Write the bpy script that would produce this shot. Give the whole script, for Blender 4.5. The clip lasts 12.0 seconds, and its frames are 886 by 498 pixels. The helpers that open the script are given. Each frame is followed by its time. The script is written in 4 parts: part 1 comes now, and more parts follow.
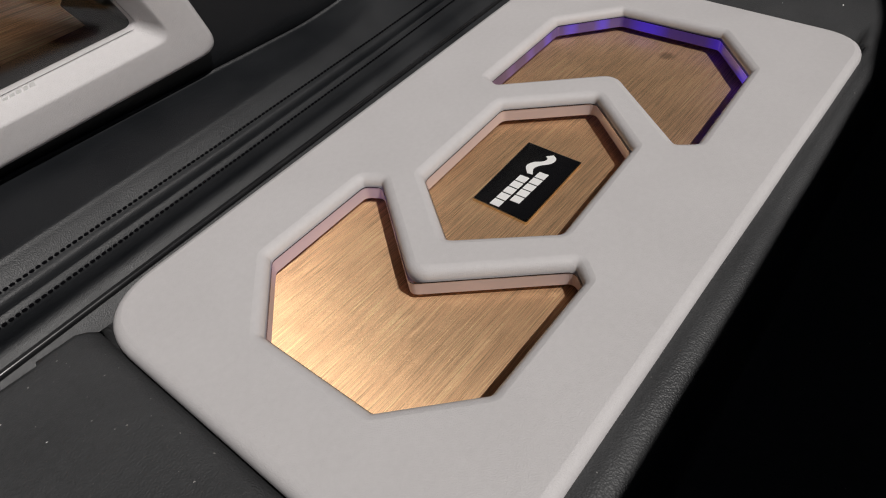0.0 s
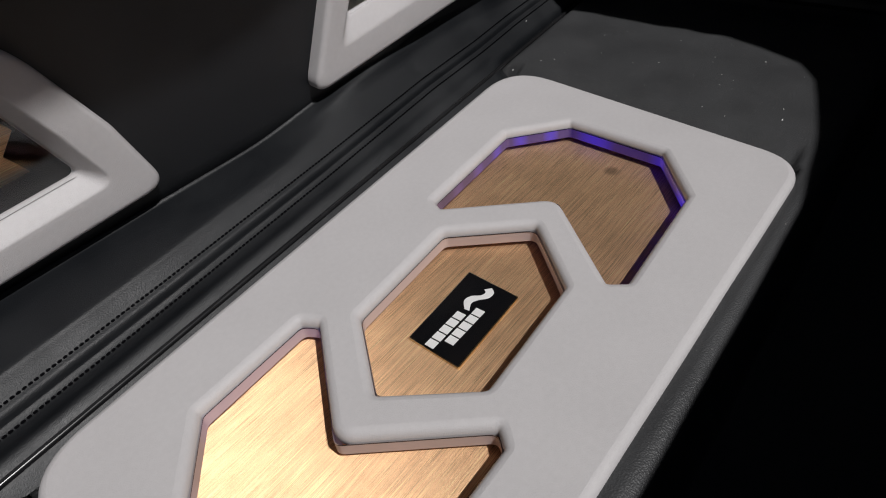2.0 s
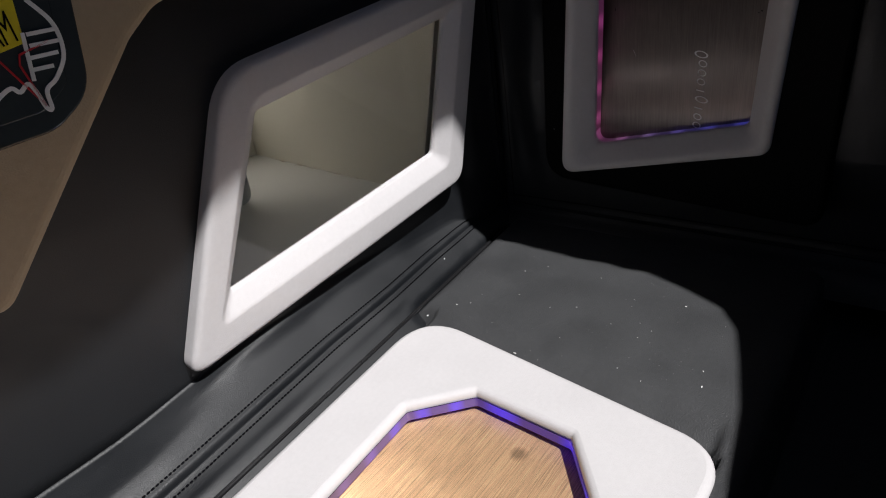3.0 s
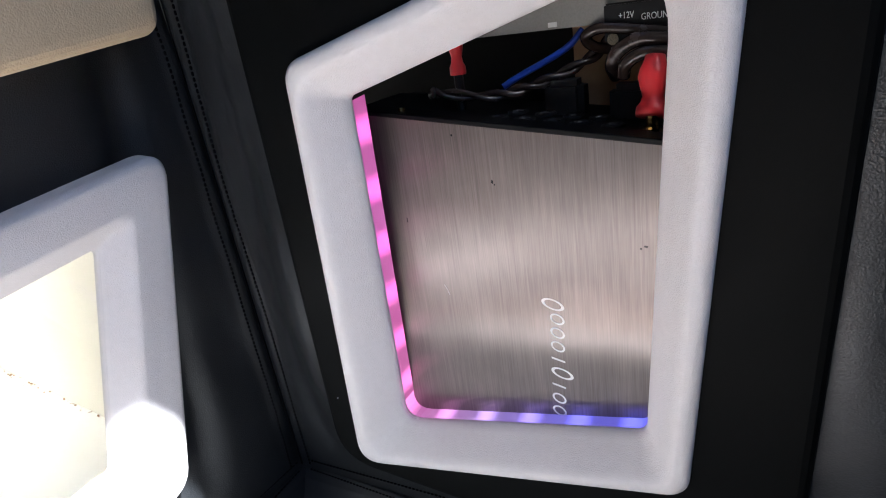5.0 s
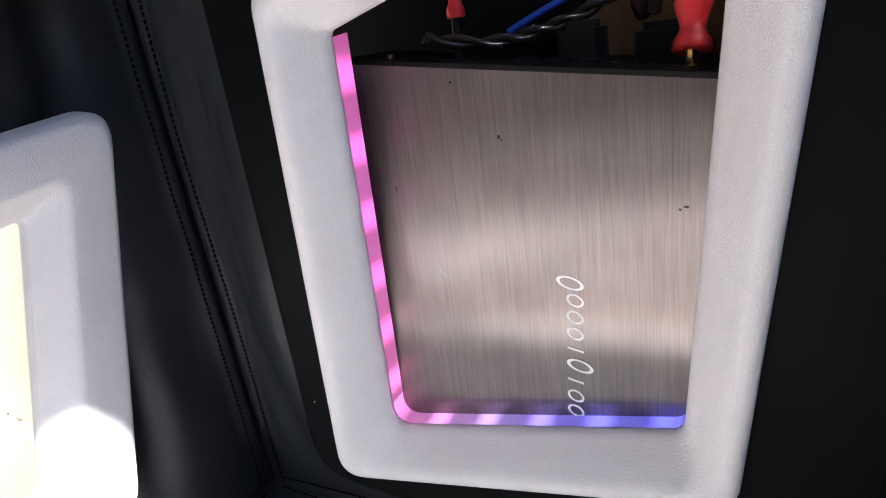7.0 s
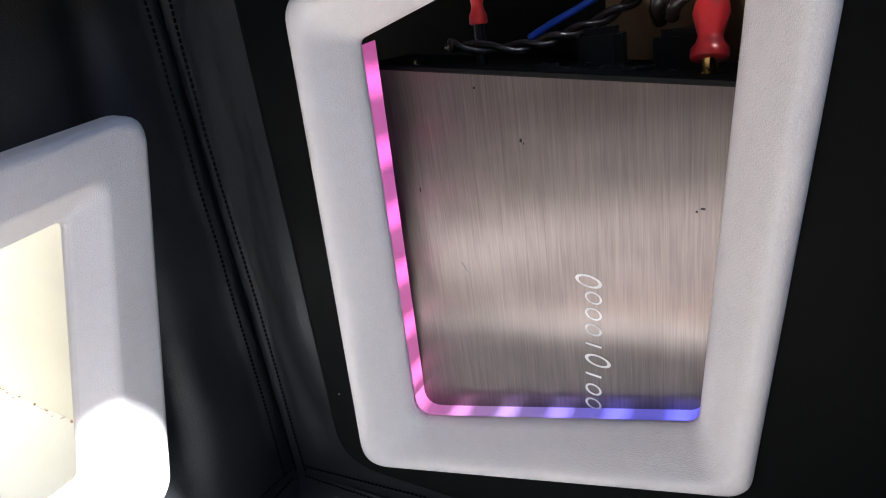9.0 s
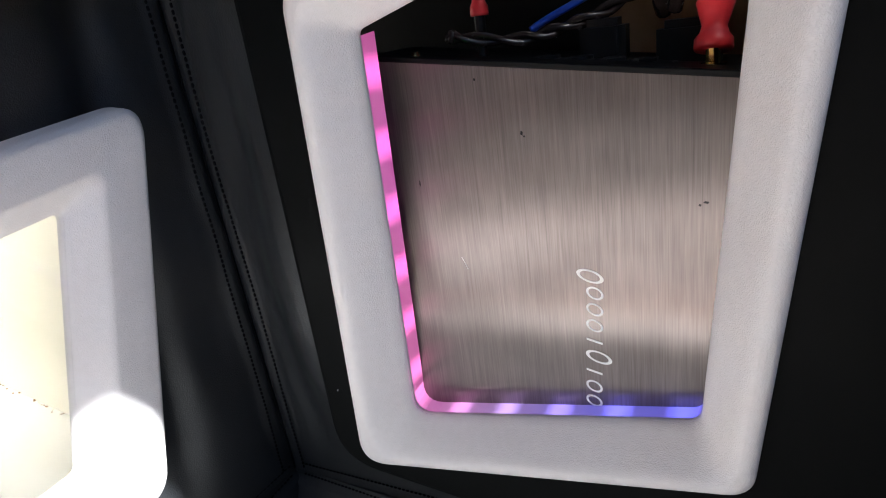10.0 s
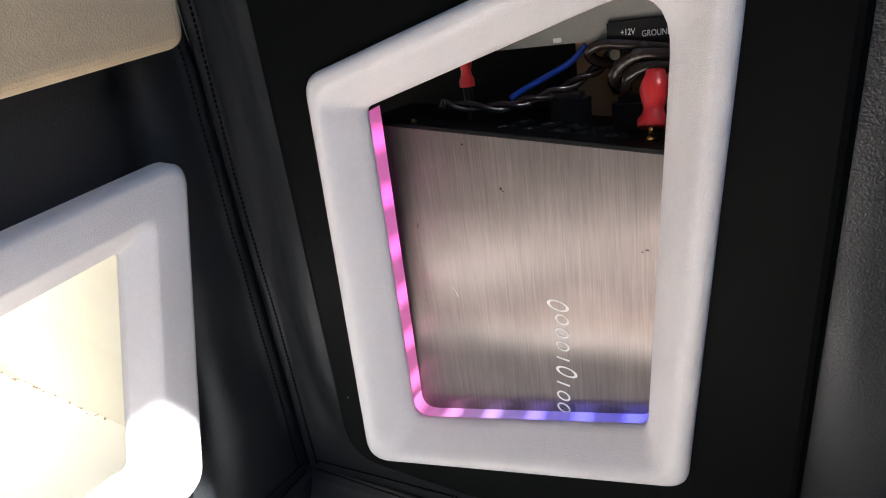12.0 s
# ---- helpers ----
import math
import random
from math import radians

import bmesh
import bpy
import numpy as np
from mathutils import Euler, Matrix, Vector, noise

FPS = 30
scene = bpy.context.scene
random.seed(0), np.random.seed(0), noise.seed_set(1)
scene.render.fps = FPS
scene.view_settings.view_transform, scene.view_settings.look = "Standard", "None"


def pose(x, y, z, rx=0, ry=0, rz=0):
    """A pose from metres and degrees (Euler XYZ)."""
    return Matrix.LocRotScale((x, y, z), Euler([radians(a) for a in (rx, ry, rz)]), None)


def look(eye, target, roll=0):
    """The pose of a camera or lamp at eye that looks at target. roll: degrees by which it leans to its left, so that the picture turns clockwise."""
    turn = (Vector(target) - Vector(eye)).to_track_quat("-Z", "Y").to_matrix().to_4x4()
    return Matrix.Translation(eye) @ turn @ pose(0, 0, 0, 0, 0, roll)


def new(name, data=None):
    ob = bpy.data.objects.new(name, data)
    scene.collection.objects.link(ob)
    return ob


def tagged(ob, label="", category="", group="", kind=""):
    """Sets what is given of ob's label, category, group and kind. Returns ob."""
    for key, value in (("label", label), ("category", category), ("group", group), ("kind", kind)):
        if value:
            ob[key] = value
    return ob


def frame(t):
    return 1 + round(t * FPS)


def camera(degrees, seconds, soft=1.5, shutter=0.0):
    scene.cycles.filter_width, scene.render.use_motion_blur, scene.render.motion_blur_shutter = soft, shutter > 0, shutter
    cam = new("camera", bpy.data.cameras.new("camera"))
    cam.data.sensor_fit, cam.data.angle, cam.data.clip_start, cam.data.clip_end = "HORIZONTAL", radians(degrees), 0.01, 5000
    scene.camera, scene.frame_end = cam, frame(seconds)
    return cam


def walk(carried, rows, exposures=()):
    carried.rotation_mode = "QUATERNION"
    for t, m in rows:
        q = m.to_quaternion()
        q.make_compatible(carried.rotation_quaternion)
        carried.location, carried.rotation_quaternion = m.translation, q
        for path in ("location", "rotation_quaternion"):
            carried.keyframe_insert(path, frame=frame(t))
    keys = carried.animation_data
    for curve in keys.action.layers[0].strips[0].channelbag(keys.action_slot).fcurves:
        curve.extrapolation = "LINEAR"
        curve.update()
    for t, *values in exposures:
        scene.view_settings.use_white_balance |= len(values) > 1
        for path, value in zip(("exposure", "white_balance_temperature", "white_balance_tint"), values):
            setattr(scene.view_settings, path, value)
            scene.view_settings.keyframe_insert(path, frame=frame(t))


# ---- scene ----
cam = camera(70.5, 12.0, soft=1.1)
PATH = [
    (0, (-0.292, -0.189, 0.238), (0.773, 0.828, -1.115), -7.2),
    (0.5, (-0.275, -0.181, 0.248), (0.798, 0.834, -1.1), -6.9),
    (1, (-0.242, -0.186, 0.255), (0.85, 0.853, -1.059), -7.2),
    (1.5, (-0.233, -0.191, 0.258), (0.87, 0.85, -1.047), -7.1),
    (2, (-0.228, -0.198, 0.293), (0.891, 0.848, -0.993), -7.4),
    (2.2, (-0.238, -0.204, 0.312), (0.915, 0.844, -0.958), -6.7),
    (2.5, (-0.216, -0.213, 0.329), (0.991, 0.879, -0.833), -7.6),
    (2.7, (-0.17, -0.208, 0.352), (1.101, 0.9, -0.722), -6.9),
    (2.9, (-0.127, -0.206, 0.343), (1.225, 0.941, -0.583), -7.7),
    (3, (-0.092, -0.211, 0.347), (1.266, 0.949, -0.554), -8.1),
    (3.3, (-0.017, -0.203, 0.364), (1.398, 0.93, -0.481), -7.6),
    (3.5, (0.025, -0.199, 0.373), (1.474, 0.929, -0.419), -7.4),
    (3.6, (0.044, -0.198, 0.375), (1.529, 0.923, -0.357), -7.2),
    (3.7, (0.061, -0.195, 0.385), (1.554, 0.919, -0.343), -7.5),
    (5.3, (0.279, -0.122, 0.358), (1.918, 0.793, -0.332), -7.8),
    (5.5, (0.286, -0.115, 0.351), (1.941, 0.779, -0.327), -7.7),
    (6, (0.289, -0.1, 0.332), (1.941, 0.807, -0.336), -7.5),
    (6.5, (0.3, -0.107, 0.319), (1.962, 0.78, -0.353), -7.8),
    (7, (0.287, -0.102, 0.328), (1.943, 0.801, -0.339), -7.5),
    (7.2, (0.284, -0.109, 0.332), (1.927, 0.815, -0.339), -7.5),
    (8.8, (0.275, -0.1, 0.337), (1.912, 0.82, -0.352), -7.7),
    (9, (0.275, -0.1, 0.336), (1.912, 0.821, -0.351), -7.7),
    (9.5, (0.276, -0.101, 0.334), (1.914, 0.819, -0.354), -7.7),
    (10, (0.278, -0.1, 0.332), (1.91, 0.83, -0.355), -7.6),
    (10.5, (0.277, -0.101, 0.333), (1.91, 0.829, -0.351), -7.6),
    (11, (0.275, -0.104, 0.336), (1.91, 0.827, -0.345), -7.5),
    (11.5, (0.266, -0.119, 0.36), (1.9, 0.811, -0.321), -7.7),
    (12, (0.237, -0.133, 0.372), (1.862, 0.806, -0.319), -7.7),
]
EXPOSURES = [(0, -0.68, 6400, 10), (0.5, -1.05, 6300, 10), (1.0, -1.2, 6200, 10), (1.5, -0.87, 6150, 10), (2.0, -0.75, 6200, 10), (2.5, -0.22, 6250, 10), (3.0, 0.22, 6150, 10), (3.3, 0.7, 5750, 10),
             (3.5, 1.38, 5650, 9), (3.7, 2.05, 5700, 8), (5.3, 3.68, 5800, 6), (7.2, 3.72, 5900, 6), (9.5, 3.52, 5950, 5), (12, 3.7, 6200, 5)]
walk(cam, [(t, look(eye, target, roll)) for t, eye, target, roll in PATH], EXPOSURES)

# ---- world, sun, sky ----
SUN_TO = Vector((-0.03, -1.0, 1.50)).normalized()
world = bpy.data.worlds.new("sky")
scene.world = world
world.use_nodes = True
wn = world.node_tree.nodes
sky = wn.new("ShaderNodeTexSky")
sky.sky_type, sky.sun_disc = "NISHITA", False
sky.air_density, sky.dust_density = 0.7, 0.6
sky.sun_elevation = math.asin(SUN_TO.z)
sky.sun_rotation = math.atan2(SUN_TO.x, SUN_TO.y)
world.node_tree.links.new(sky.outputs[0], wn["Background"].inputs[0])
wn["Background"].inputs[1].default_value = 0.035
sun = new("sun", bpy.data.lights.new("sun", "SUN"))
sun.data.energy, sun.data.angle, sun.data.color = 5.0, radians(0.53), (1.0, 0.95, 0.9)
sun.matrix_world = look(SUN_TO * 6, (0, 0, 0))

# ---- materials ----
def mat(name, base, rough=0.5, metal=0.0, vary=0.12, vary_scale=18.0, bump=0.0, bump_scale=900.0, stretch=(1, 1, 1),
        cells=False, coat=0.0, spec=0.5, tangent=None, aniso=0.0, dust=0.0, folds=0.0, rough_vary=0.08, fine_mul=14.0, smudge=0.0, stain=None):
    """A principled surface with two scales of colour variation, a fine relief and an optional dust."""
    m = bpy.data.materials.new(name)
    m.use_nodes = True
    nt = m.node_tree
    n, l = nt.nodes, nt.links.new
    b = n["Principled BSDF"]
    tc = n.new("ShaderNodeTexCoord")
    mp = n.new("ShaderNodeMapping")
    mp.inputs["Scale"].default_value = stretch
    l(tc.outputs["Object"], mp.inputs["Vector"])
    big = n.new("ShaderNodeTexNoise")
    big.inputs["Scale"].default_value, big.inputs["Detail"].default_value = vary_scale, 5
    l(mp.outputs[0], big.inputs["Vector"])
    fine = n.new("ShaderNodeTexNoise")
    fine.inputs["Scale"].default_value, fine.inputs["Detail"].default_value = vary_scale * fine_mul, 3
    l(mp.outputs[0], fine.inputs["Vector"])
    add = n.new("ShaderNodeMath")
    add.operation = "ADD"
    l(big.outputs["Fac"], add.inputs[0])
    l(fine.outputs["Fac"], add.inputs[1])
    ramp = n.new("ShaderNodeMapRange")
    ramp.inputs[1].default_value, ramp.inputs[2].default_value = 0.6, 1.4
    ramp.inputs[3].default_value, ramp.inputs[4].default_value = 1 - vary, 1 + vary
    l(add.outputs[0], ramp.inputs[0])
    mix = n.new("ShaderNodeVectorMath")
    mix.operation = "SCALE"
    mix.inputs[0].default_value = base
    l(ramp.outputs[0], mix.inputs["Scale"])
    colour = mix.outputs[0]
    if dust:
        specks = n.new("ShaderNodeTexNoise")
        specks.inputs["Scale"].default_value, specks.inputs["Detail"].default_value = 420, 2
        l(tc.outputs["Object"], specks.inputs["Vector"])
        cut = n.new("ShaderNodeMapRange")
        cut.inputs[1].default_value, cut.inputs[2].default_value = 0.74, 0.80
        cut.inputs[4].default_value = dust
        l(specks.outputs["Fac"], cut.inputs[0])
        dm = n.new("ShaderNodeMixRGB")
        dm.inputs[2].default_value = (0.45, 0.44, 0.42, 1)
        l(cut.outputs[0], dm.inputs[0])
        l(colour, dm.inputs[1])
        colour = dm.outputs[0]
    if smudge:
        sm = n.new("ShaderNodeTexNoise")
        sm.inputs["Scale"].default_value, sm.inputs["Detail"].default_value = 26, 3
        l(tc.outputs["Object"], sm.inputs["Vector"])
        sr = n.new("ShaderNodeMapRange")
        sr.inputs[1].default_value, sr.inputs[2].default_value, sr.inputs[3].default_value, sr.inputs[4].default_value = 0.40, 0.62, 1 - smudge, 1.0
        l(sm.outputs["Fac"], sr.inputs[0])
        sc = n.new("ShaderNodeVectorMath")
        sc.operation = "SCALE"
        l(colour, sc.inputs[0])
        l(sr.outputs[0], sc.inputs["Scale"])
        colour = sc.outputs[0]
    if stain:
        far = n.new("ShaderNodeVectorMath")
        far.operation = "DISTANCE"
        far.inputs[1].default_value = stain[:3]
        l(tc.outputs["Object"], far.inputs[0])
        st = n.new("ShaderNodeMapRange")
        st.inputs[1].default_value, st.inputs[2].default_value, st.inputs[3].default_value = stain[3] * 0.4, stain[3], 0.55
        l(far.outputs["Value"], st.inputs[0])
        dk = n.new("ShaderNodeVectorMath")
        dk.operation = "SCALE"
        l(colour, dk.inputs[0])
        l(st.outputs[0], dk.inputs["Scale"])
        colour = dk.outputs[0]
    l(colour, b.inputs["Base Color"])
    rr = n.new("ShaderNodeMapRange")
    rr.inputs[1].default_value, rr.inputs[2].default_value = 0.3, 0.7
    rr.inputs[3].default_value, rr.inputs[4].default_value = max(0.02, rough - rough_vary), min(1, rough + rough_vary)
    l(big.outputs["Fac"], rr.inputs[0])
    l(rr.outputs[0], b.inputs["Roughness"])
    b.inputs["Metallic"].default_value = metal
    b.inputs["Specular IOR Level"].default_value = spec
    b.inputs["Coat Weight"].default_value = coat
    if tangent:
        b.inputs["Anisotropic"].default_value = aniso
        tv = n.new("ShaderNodeCombineXYZ")
        for i in range(3):
            tv.inputs[i].default_value = tangent[i]
        l(tv.outputs[0], b.inputs["Tangent"])
    normal = None
    if folds:
        fo = n.new("ShaderNodeTexNoise")
        fo.inputs["Scale"].default_value, fo.inputs["Detail"].default_value = 14, 2
        l(tc.outputs["Object"], fo.inputs["Vector"])
        fb = n.new("ShaderNodeBump")
        fb.inputs["Strength"].default_value, fb.inputs["Distance"].default_value = folds, 0.01
        l(fo.outputs["Fac"], fb.inputs["Height"])
        normal = fb.outputs[0]
    if bump:
        if cells:
            tex = n.new("ShaderNodeTexVoronoi")
            tex.inputs["Scale"].default_value = bump_scale
            warp = n.new("ShaderNodeTexNoise")
            warp.inputs["Scale"].default_value = bump_scale * 0.4
            l(mp.outputs[0], warp.inputs["Vector"])
            av = n.new("ShaderNodeMixRGB")
            av.blend_type, av.inputs[0].default_value = "LINEAR_LIGHT", 0.0012
            l(mp.outputs[0], av.inputs[1])
            l(warp.outputs["Color"], av.inputs[2])
            l(av.outputs[0], tex.inputs["Vector"])
            out = tex.outputs["Distance"]
        else:
            tex = n.new("ShaderNodeTexNoise")
            tex.inputs["Scale"].default_value, tex.inputs["Detail"].default_value = bump_scale, 4
            l(mp.outputs[0], tex.inputs["Vector"])
            out = tex.outputs["Fac"]
        bp = n.new("ShaderNodeBump")
        bp.inputs["Strength"].default_value, bp.inputs["Distance"].default_value = bump, 0.0006
        l(out, bp.inputs["Height"])
        if normal:
            l(normal, bp.inputs["Normal"])
        normal = bp.outputs[0]
    if normal:
        l(normal, b.inputs["Normal"])
    return m


def glow(name, colour, strength, base=(0.8, 0.8, 0.8)):
    m = bpy.data.materials.new(name)
    m.use_nodes = True
    b = m.node_tree.nodes["Principled BSDF"]
    b.inputs["Base Color"].default_value = (*base, 1)
    b.inputs["Roughness"].default_value = 0.3
    b.inputs["Emission Color"].default_value = (*colour, 1)
    b.inputs["Emission Strength"].default_value = strength
    return m


def edge_glow(name, colours, strength, base, axis=None, span=(0, 1), period=0.033, phase=0.0, scale=22.0):
    """Light-carrying acrylic. With an axis the colour runs along it and swells at each lamp; without, it drifts from place to place."""
    m = glow(name, colours[0], strength, base)
    nt = m.node_tree
    n, l = nt.nodes, nt.links.new
    b = n["Principled BSDF"]
    tc = n.new("ShaderNodeTexCoord")
    ramp = n.new("ShaderNodeValToRGB")
    while len(ramp.color_ramp.elements) < len(colours):
        ramp.color_ramp.elements.new(0.5)
    for i, c in enumerate(colours):
        ramp.color_ramp.elements[i].position = i / (len(colours) - 1) if axis else 0.32 + 0.36 * i / (len(colours) - 1)
        ramp.color_ramp.elements[i].color = (*c, 1)
    if axis:
        dot = n.new("ShaderNodeVectorMath")
        dot.operation = "DOT_PRODUCT"
        dot.inputs[1].default_value = axis
        l(tc.outputs["Object"], dot.inputs[0])
        along = n.new("ShaderNodeMapRange")
        along.inputs[1].default_value, along.inputs[2].default_value = span
        l(dot.outputs["Value"], along.inputs[0])
        l(along.outputs[0], ramp.inputs[0])
        ph = n.new("ShaderNodeMath")
        ph.operation = "MULTIPLY_ADD"
        ph.inputs[1].default_value, ph.inputs[2].default_value = 2 * math.pi / period, -phase * 2 * math.pi / period + math.pi / 2
        l(dot.outputs["Value"], ph.inputs[0])
        sn = n.new("ShaderNodeMath")
        sn.operation = "SINE"
        l(ph.outputs[0], sn.inputs[0])
        sw = n.new("ShaderNodeMapRange")
        sw.inputs[1].default_value, sw.inputs[2].default_value = -0.2, 1.0
        sw.inputs[3].default_value, sw.inputs[4].default_value = strength * 0.6, strength * 2.4
        l(sn.outputs[0], sw.inputs[0])
        l(sw.outputs[0], b.inputs["Emission Strength"])
    else:
        no = n.new("ShaderNodeTexNoise")
        no.inputs["Scale"].default_value, no.inputs["Detail"].default_value = scale, 1
        l(tc.outputs["Object"], no.inputs["Vector"])
        l(no.outputs["Fac"], ramp.inputs[0])
    l(ramp.outputs[0], b.inputs["Emission Color"])
    return m


def clear(name, rough=0.02):
    """Thin clear sheet: lets light straight through and mirrors a little, more so at a slant."""
    m = bpy.data.materials.new(name)
    m.use_nodes = True
    nt = m.node_tree
    n, l = nt.nodes, nt.links.new
    n.remove(n["Principled BSDF"])
    gloss, through_it, mix, fr = (n.new("ShaderNode" + k) for k in ("BsdfGlossy", "BsdfTransparent", "MixShader", "LayerWeight"))
    power, share = n.new("ShaderNodeMath"), n.new("ShaderNodeMath")
    gloss.inputs["Roughness"].default_value = rough
    fr.inputs["Blend"].default_value = 0.5
    power.operation, share.operation = 'POWER', 'MULTIPLY_ADD'
    power.inputs[1].default_value = 5.0
    share.inputs[1].default_value = 0.95
    share.inputs[2].default_value = 0.035
    l(fr.outputs["Facing"], power.inputs[0])
    l(power.outputs[0], share.inputs[0])
    l(share.outputs[0], mix.inputs[0])
    l(through_it.outputs[0], mix.inputs[1])
    l(gloss.outputs[0], mix.inputs[2])
    l(mix.outputs[0], n["Material Output"].inputs["Surface"])
    return m


M_GREY = mat("light_grey_leather", (0.565, 0.548, 0.552), 0.5, vary=0.04, bump=0.27, bump_scale=1500, cells=True, spec=0.35)
M_BEIGE = mat("beige_leather", (0.43, 0.34, 0.225), 0.5, vary=0.06, bump=0.3, bump_scale=900, cells=True, spec=0.4)
M_BLACK = mat("black_leather", (0.0052, 0.0063, 0.0082), 0.50, vary=0.15, bump=0.24, bump_scale=1300, cells=True, spec=0.6, folds=0.05)
# M_BLACK's leather again, its base lifted to paint the side wall's light
M_BLACK_LIT = mat("black_leather_lit", (0.0165, 0.0182, 0.0208), 0.42, vary=0.15, bump=0.25, bump_scale=950, cells=True, spec=0.5, folds=0.04)
M_BOARD = mat("black_vinyl", (0.0024, 0.0027, 0.0028), 0.56, vary=0.1, bump=0.06, bump_scale=1200, cells=True, spec=0.04)
M_FLOOR = mat("black_floor_leather", (0.047, 0.048, 0.050), 0.5, vary=0.15, bump=0.5, bump_scale=900, cells=True, spec=0.45, dust=0.8)
M_GOLD = mat("brushed_gold_metal", (1.0, 0.63, 0.36), 0.55, 0.74, vary=0.75, vary_scale=1, stretch=(17, 2400, 2400), bump=0.30, bump_scale=1,
             tangent=(0.13, 1, 0), aniso=1.0, spec=0.6, rough_vary=0.05, fine_mul=2.6, smudge=0.12, stain=(0.205, -0.004, -0.0205, 0.0085))
M_STEEL = mat("brushed_aluminium", (0.215, 0.184, 0.172), 0.34, 0.70, vary=0.28, vary_scale=1, stretch=(1000, 1000, 16), bump=0.02, bump_scale=1,
              tangent=(0, 1, 0), aniso=1.0, rough_vary=0.01, fine_mul=2.4, smudge=0.14, spec=0.3)
M_THREAD = mat("black_thread", (0.003, 0.003, 0.004), 0.8, spec=0.05)
M_AMBER = mat("amber_board", (0.33, 0.15, 0.05), 0.45)
M_PIPING = mat("black_piping", (0.012, 0.012, 0.013), 0.24, vary=0.1, spec=0.8)
M_GLOSSBLACK = mat("gloss_black", (0.006, 0.006, 0.007), 0.12, vary=0.05)
M_WHITE = mat("white_print", (0.8, 0.8, 0.79), 0.5, vary=0.03)
M_CHROME = mat("polished_gold_edge", (0.9, 0.75, 0.5), 0.1, 1.0)
M_CREAM = mat("cream_lining", (0.91, 0.87, 0.77), 0.55, vary=0.04, bump=0.2, bump_scale=600)
M_LINING = mat("pale_grey_lining", (0.86, 0.85, 0.82), 0.5, vary=0.04, bump=0.15, bump_scale=500)
M_GREYPLATE = mat("grey_speaker_board", (0.47, 0.50, 0.51), 0.5, vary=0.05)
M_CASE = mat("brushed_silver_case", (0.30, 0.30, 0.28), 0.4, 0.6, vary=0.15, vary_scale=1, stretch=(16, 900, 900), bump=0.03, bump_scale=1)
M_PLASTIC = mat("black_plastic", (0.009, 0.009, 0.010), 0.40, vary=0.1, spec=0.25)
M_END = mat("matt_black_panel", (0.0045, 0.0045, 0.0048), 0.5, vary=0.1, spec=0.12)
M_RED = mat("red_rubber_boot", (0.65, 0.03, 0.04), 0.4, vary=0.08)
M_BLUE = mat("blue_wire", (0.02, 0.07, 0.5), 0.35)
M_WIRE = mat("smoky_clear_cable", (0.040, 0.028, 0.024), 0.22, vary=0.3, vary_scale=120)
M_BRASS = mat("brass_contact", (0.85, 0.6, 0.25), 0.2, 1.0)
M_CARD = mat("brown_fibreboard", (0.36, 0.22, 0.13), 0.8, vary=0.1, bump=0.4, bump_scale=500)
M_YELLOW = mat("yellow_print", (0.75, 0.62, 0.03), 0.4)
M_REDPRINT = mat("red_print", (0.5, 0.02, 0.03), 0.4)
M_TINT = mat("smoked_acrylic", (0.035, 0.045, 0.05), 0.08, vary=0.1)
M_SHELL = mat("dark_trim", (0.03, 0.03, 0.032), 0.6)
M_PALE_GROUND = mat("pale_unseen_ground", (0.36, 0.35, 0.33), 0.9, vary_scale=2)
M_CLEAR = clear("clear_acrylic")

# ---- shape helpers ----
def part(name, bm, material, parent=None, label="", smooth=False):
    me = bpy.data.meshes.new(name)
    bm.normal_update()
    bm.to_mesh(me)
    bm.free()
    me.materials.append(material)
    if smooth:
        for p in me.polygons:
            p.use_smooth = True
    ob = new(name, me)
    if parent:
        ob.parent = parent
        ob.matrix_parent_inverse = parent.matrix_basis.inverted()
    if label:
        tagged(ob, label)
    return ob


def thing(name, at, label, category, group="", kind=""):
    e = new(name)
    e.empty_display_size = 0.02
    e.matrix_basis = Matrix.Translation(at)
    return tagged(e, label, category, group, kind)


def rounded(corners, radii, seg=6):
    """A closed 2D outline with its corners rounded off."""
    out = []
    n = len(corners)
    radii = radii if isinstance(radii, (list, tuple)) else [radii] * n
    for i in range(n):
        p, c, q = (Vector(corners[(i + k) % n]) for k in (-1, 0, 1))
        a, b = (p - c).normalized(), (q - c).normalized()
        half = math.acos(max(-1, min(1, a.dot(b)))) / 2
        t = min(radii[i] / math.tan(half), (p - c).length * 0.49, (q - c).length * 0.49)
        s, e = c + a * t, c + b * t
        for k in range(seg + 1):
            f = k / seg
            out.append(s * (1 - f) ** 2 + c * 2 * f * (1 - f) + e * f * f)
    return out


def inset(corners, d):
    """Corners of a counter-clockwise outline moved inwards by d."""
    n, out = len(corners), []
    for i in range(n):
        p, c, q = (Vector(corners[(i + k) % n]) for k in (-1, 0, 1))
        u, v = (c - p).normalized(), (q - c).normalized()
        nu, nv = Vector((-u.y, u.x)), Vector((-v.y, v.x))
        k = nu + nv
        out.append(c + k * (d / max(0.2, k.dot(nu))))
    return out


def loft(rings, closed=True, caps=(False, False)):
    bm = bmesh.new()
    vs = [[bm.verts.new(p) for p in r] for r in rings]
    for a, b in zip(vs, vs[1:]):
        n = len(a)
        for i in range(n if closed else n - 1):
            j = (i + 1) % n
            bm.faces.new((a[i], a[j], b[j], b[i]))
    if caps[0]:
        bm.faces.new(vs[0][::-1])
    if caps[1]:
        bm.faces.new(vs[-1])
    return bm


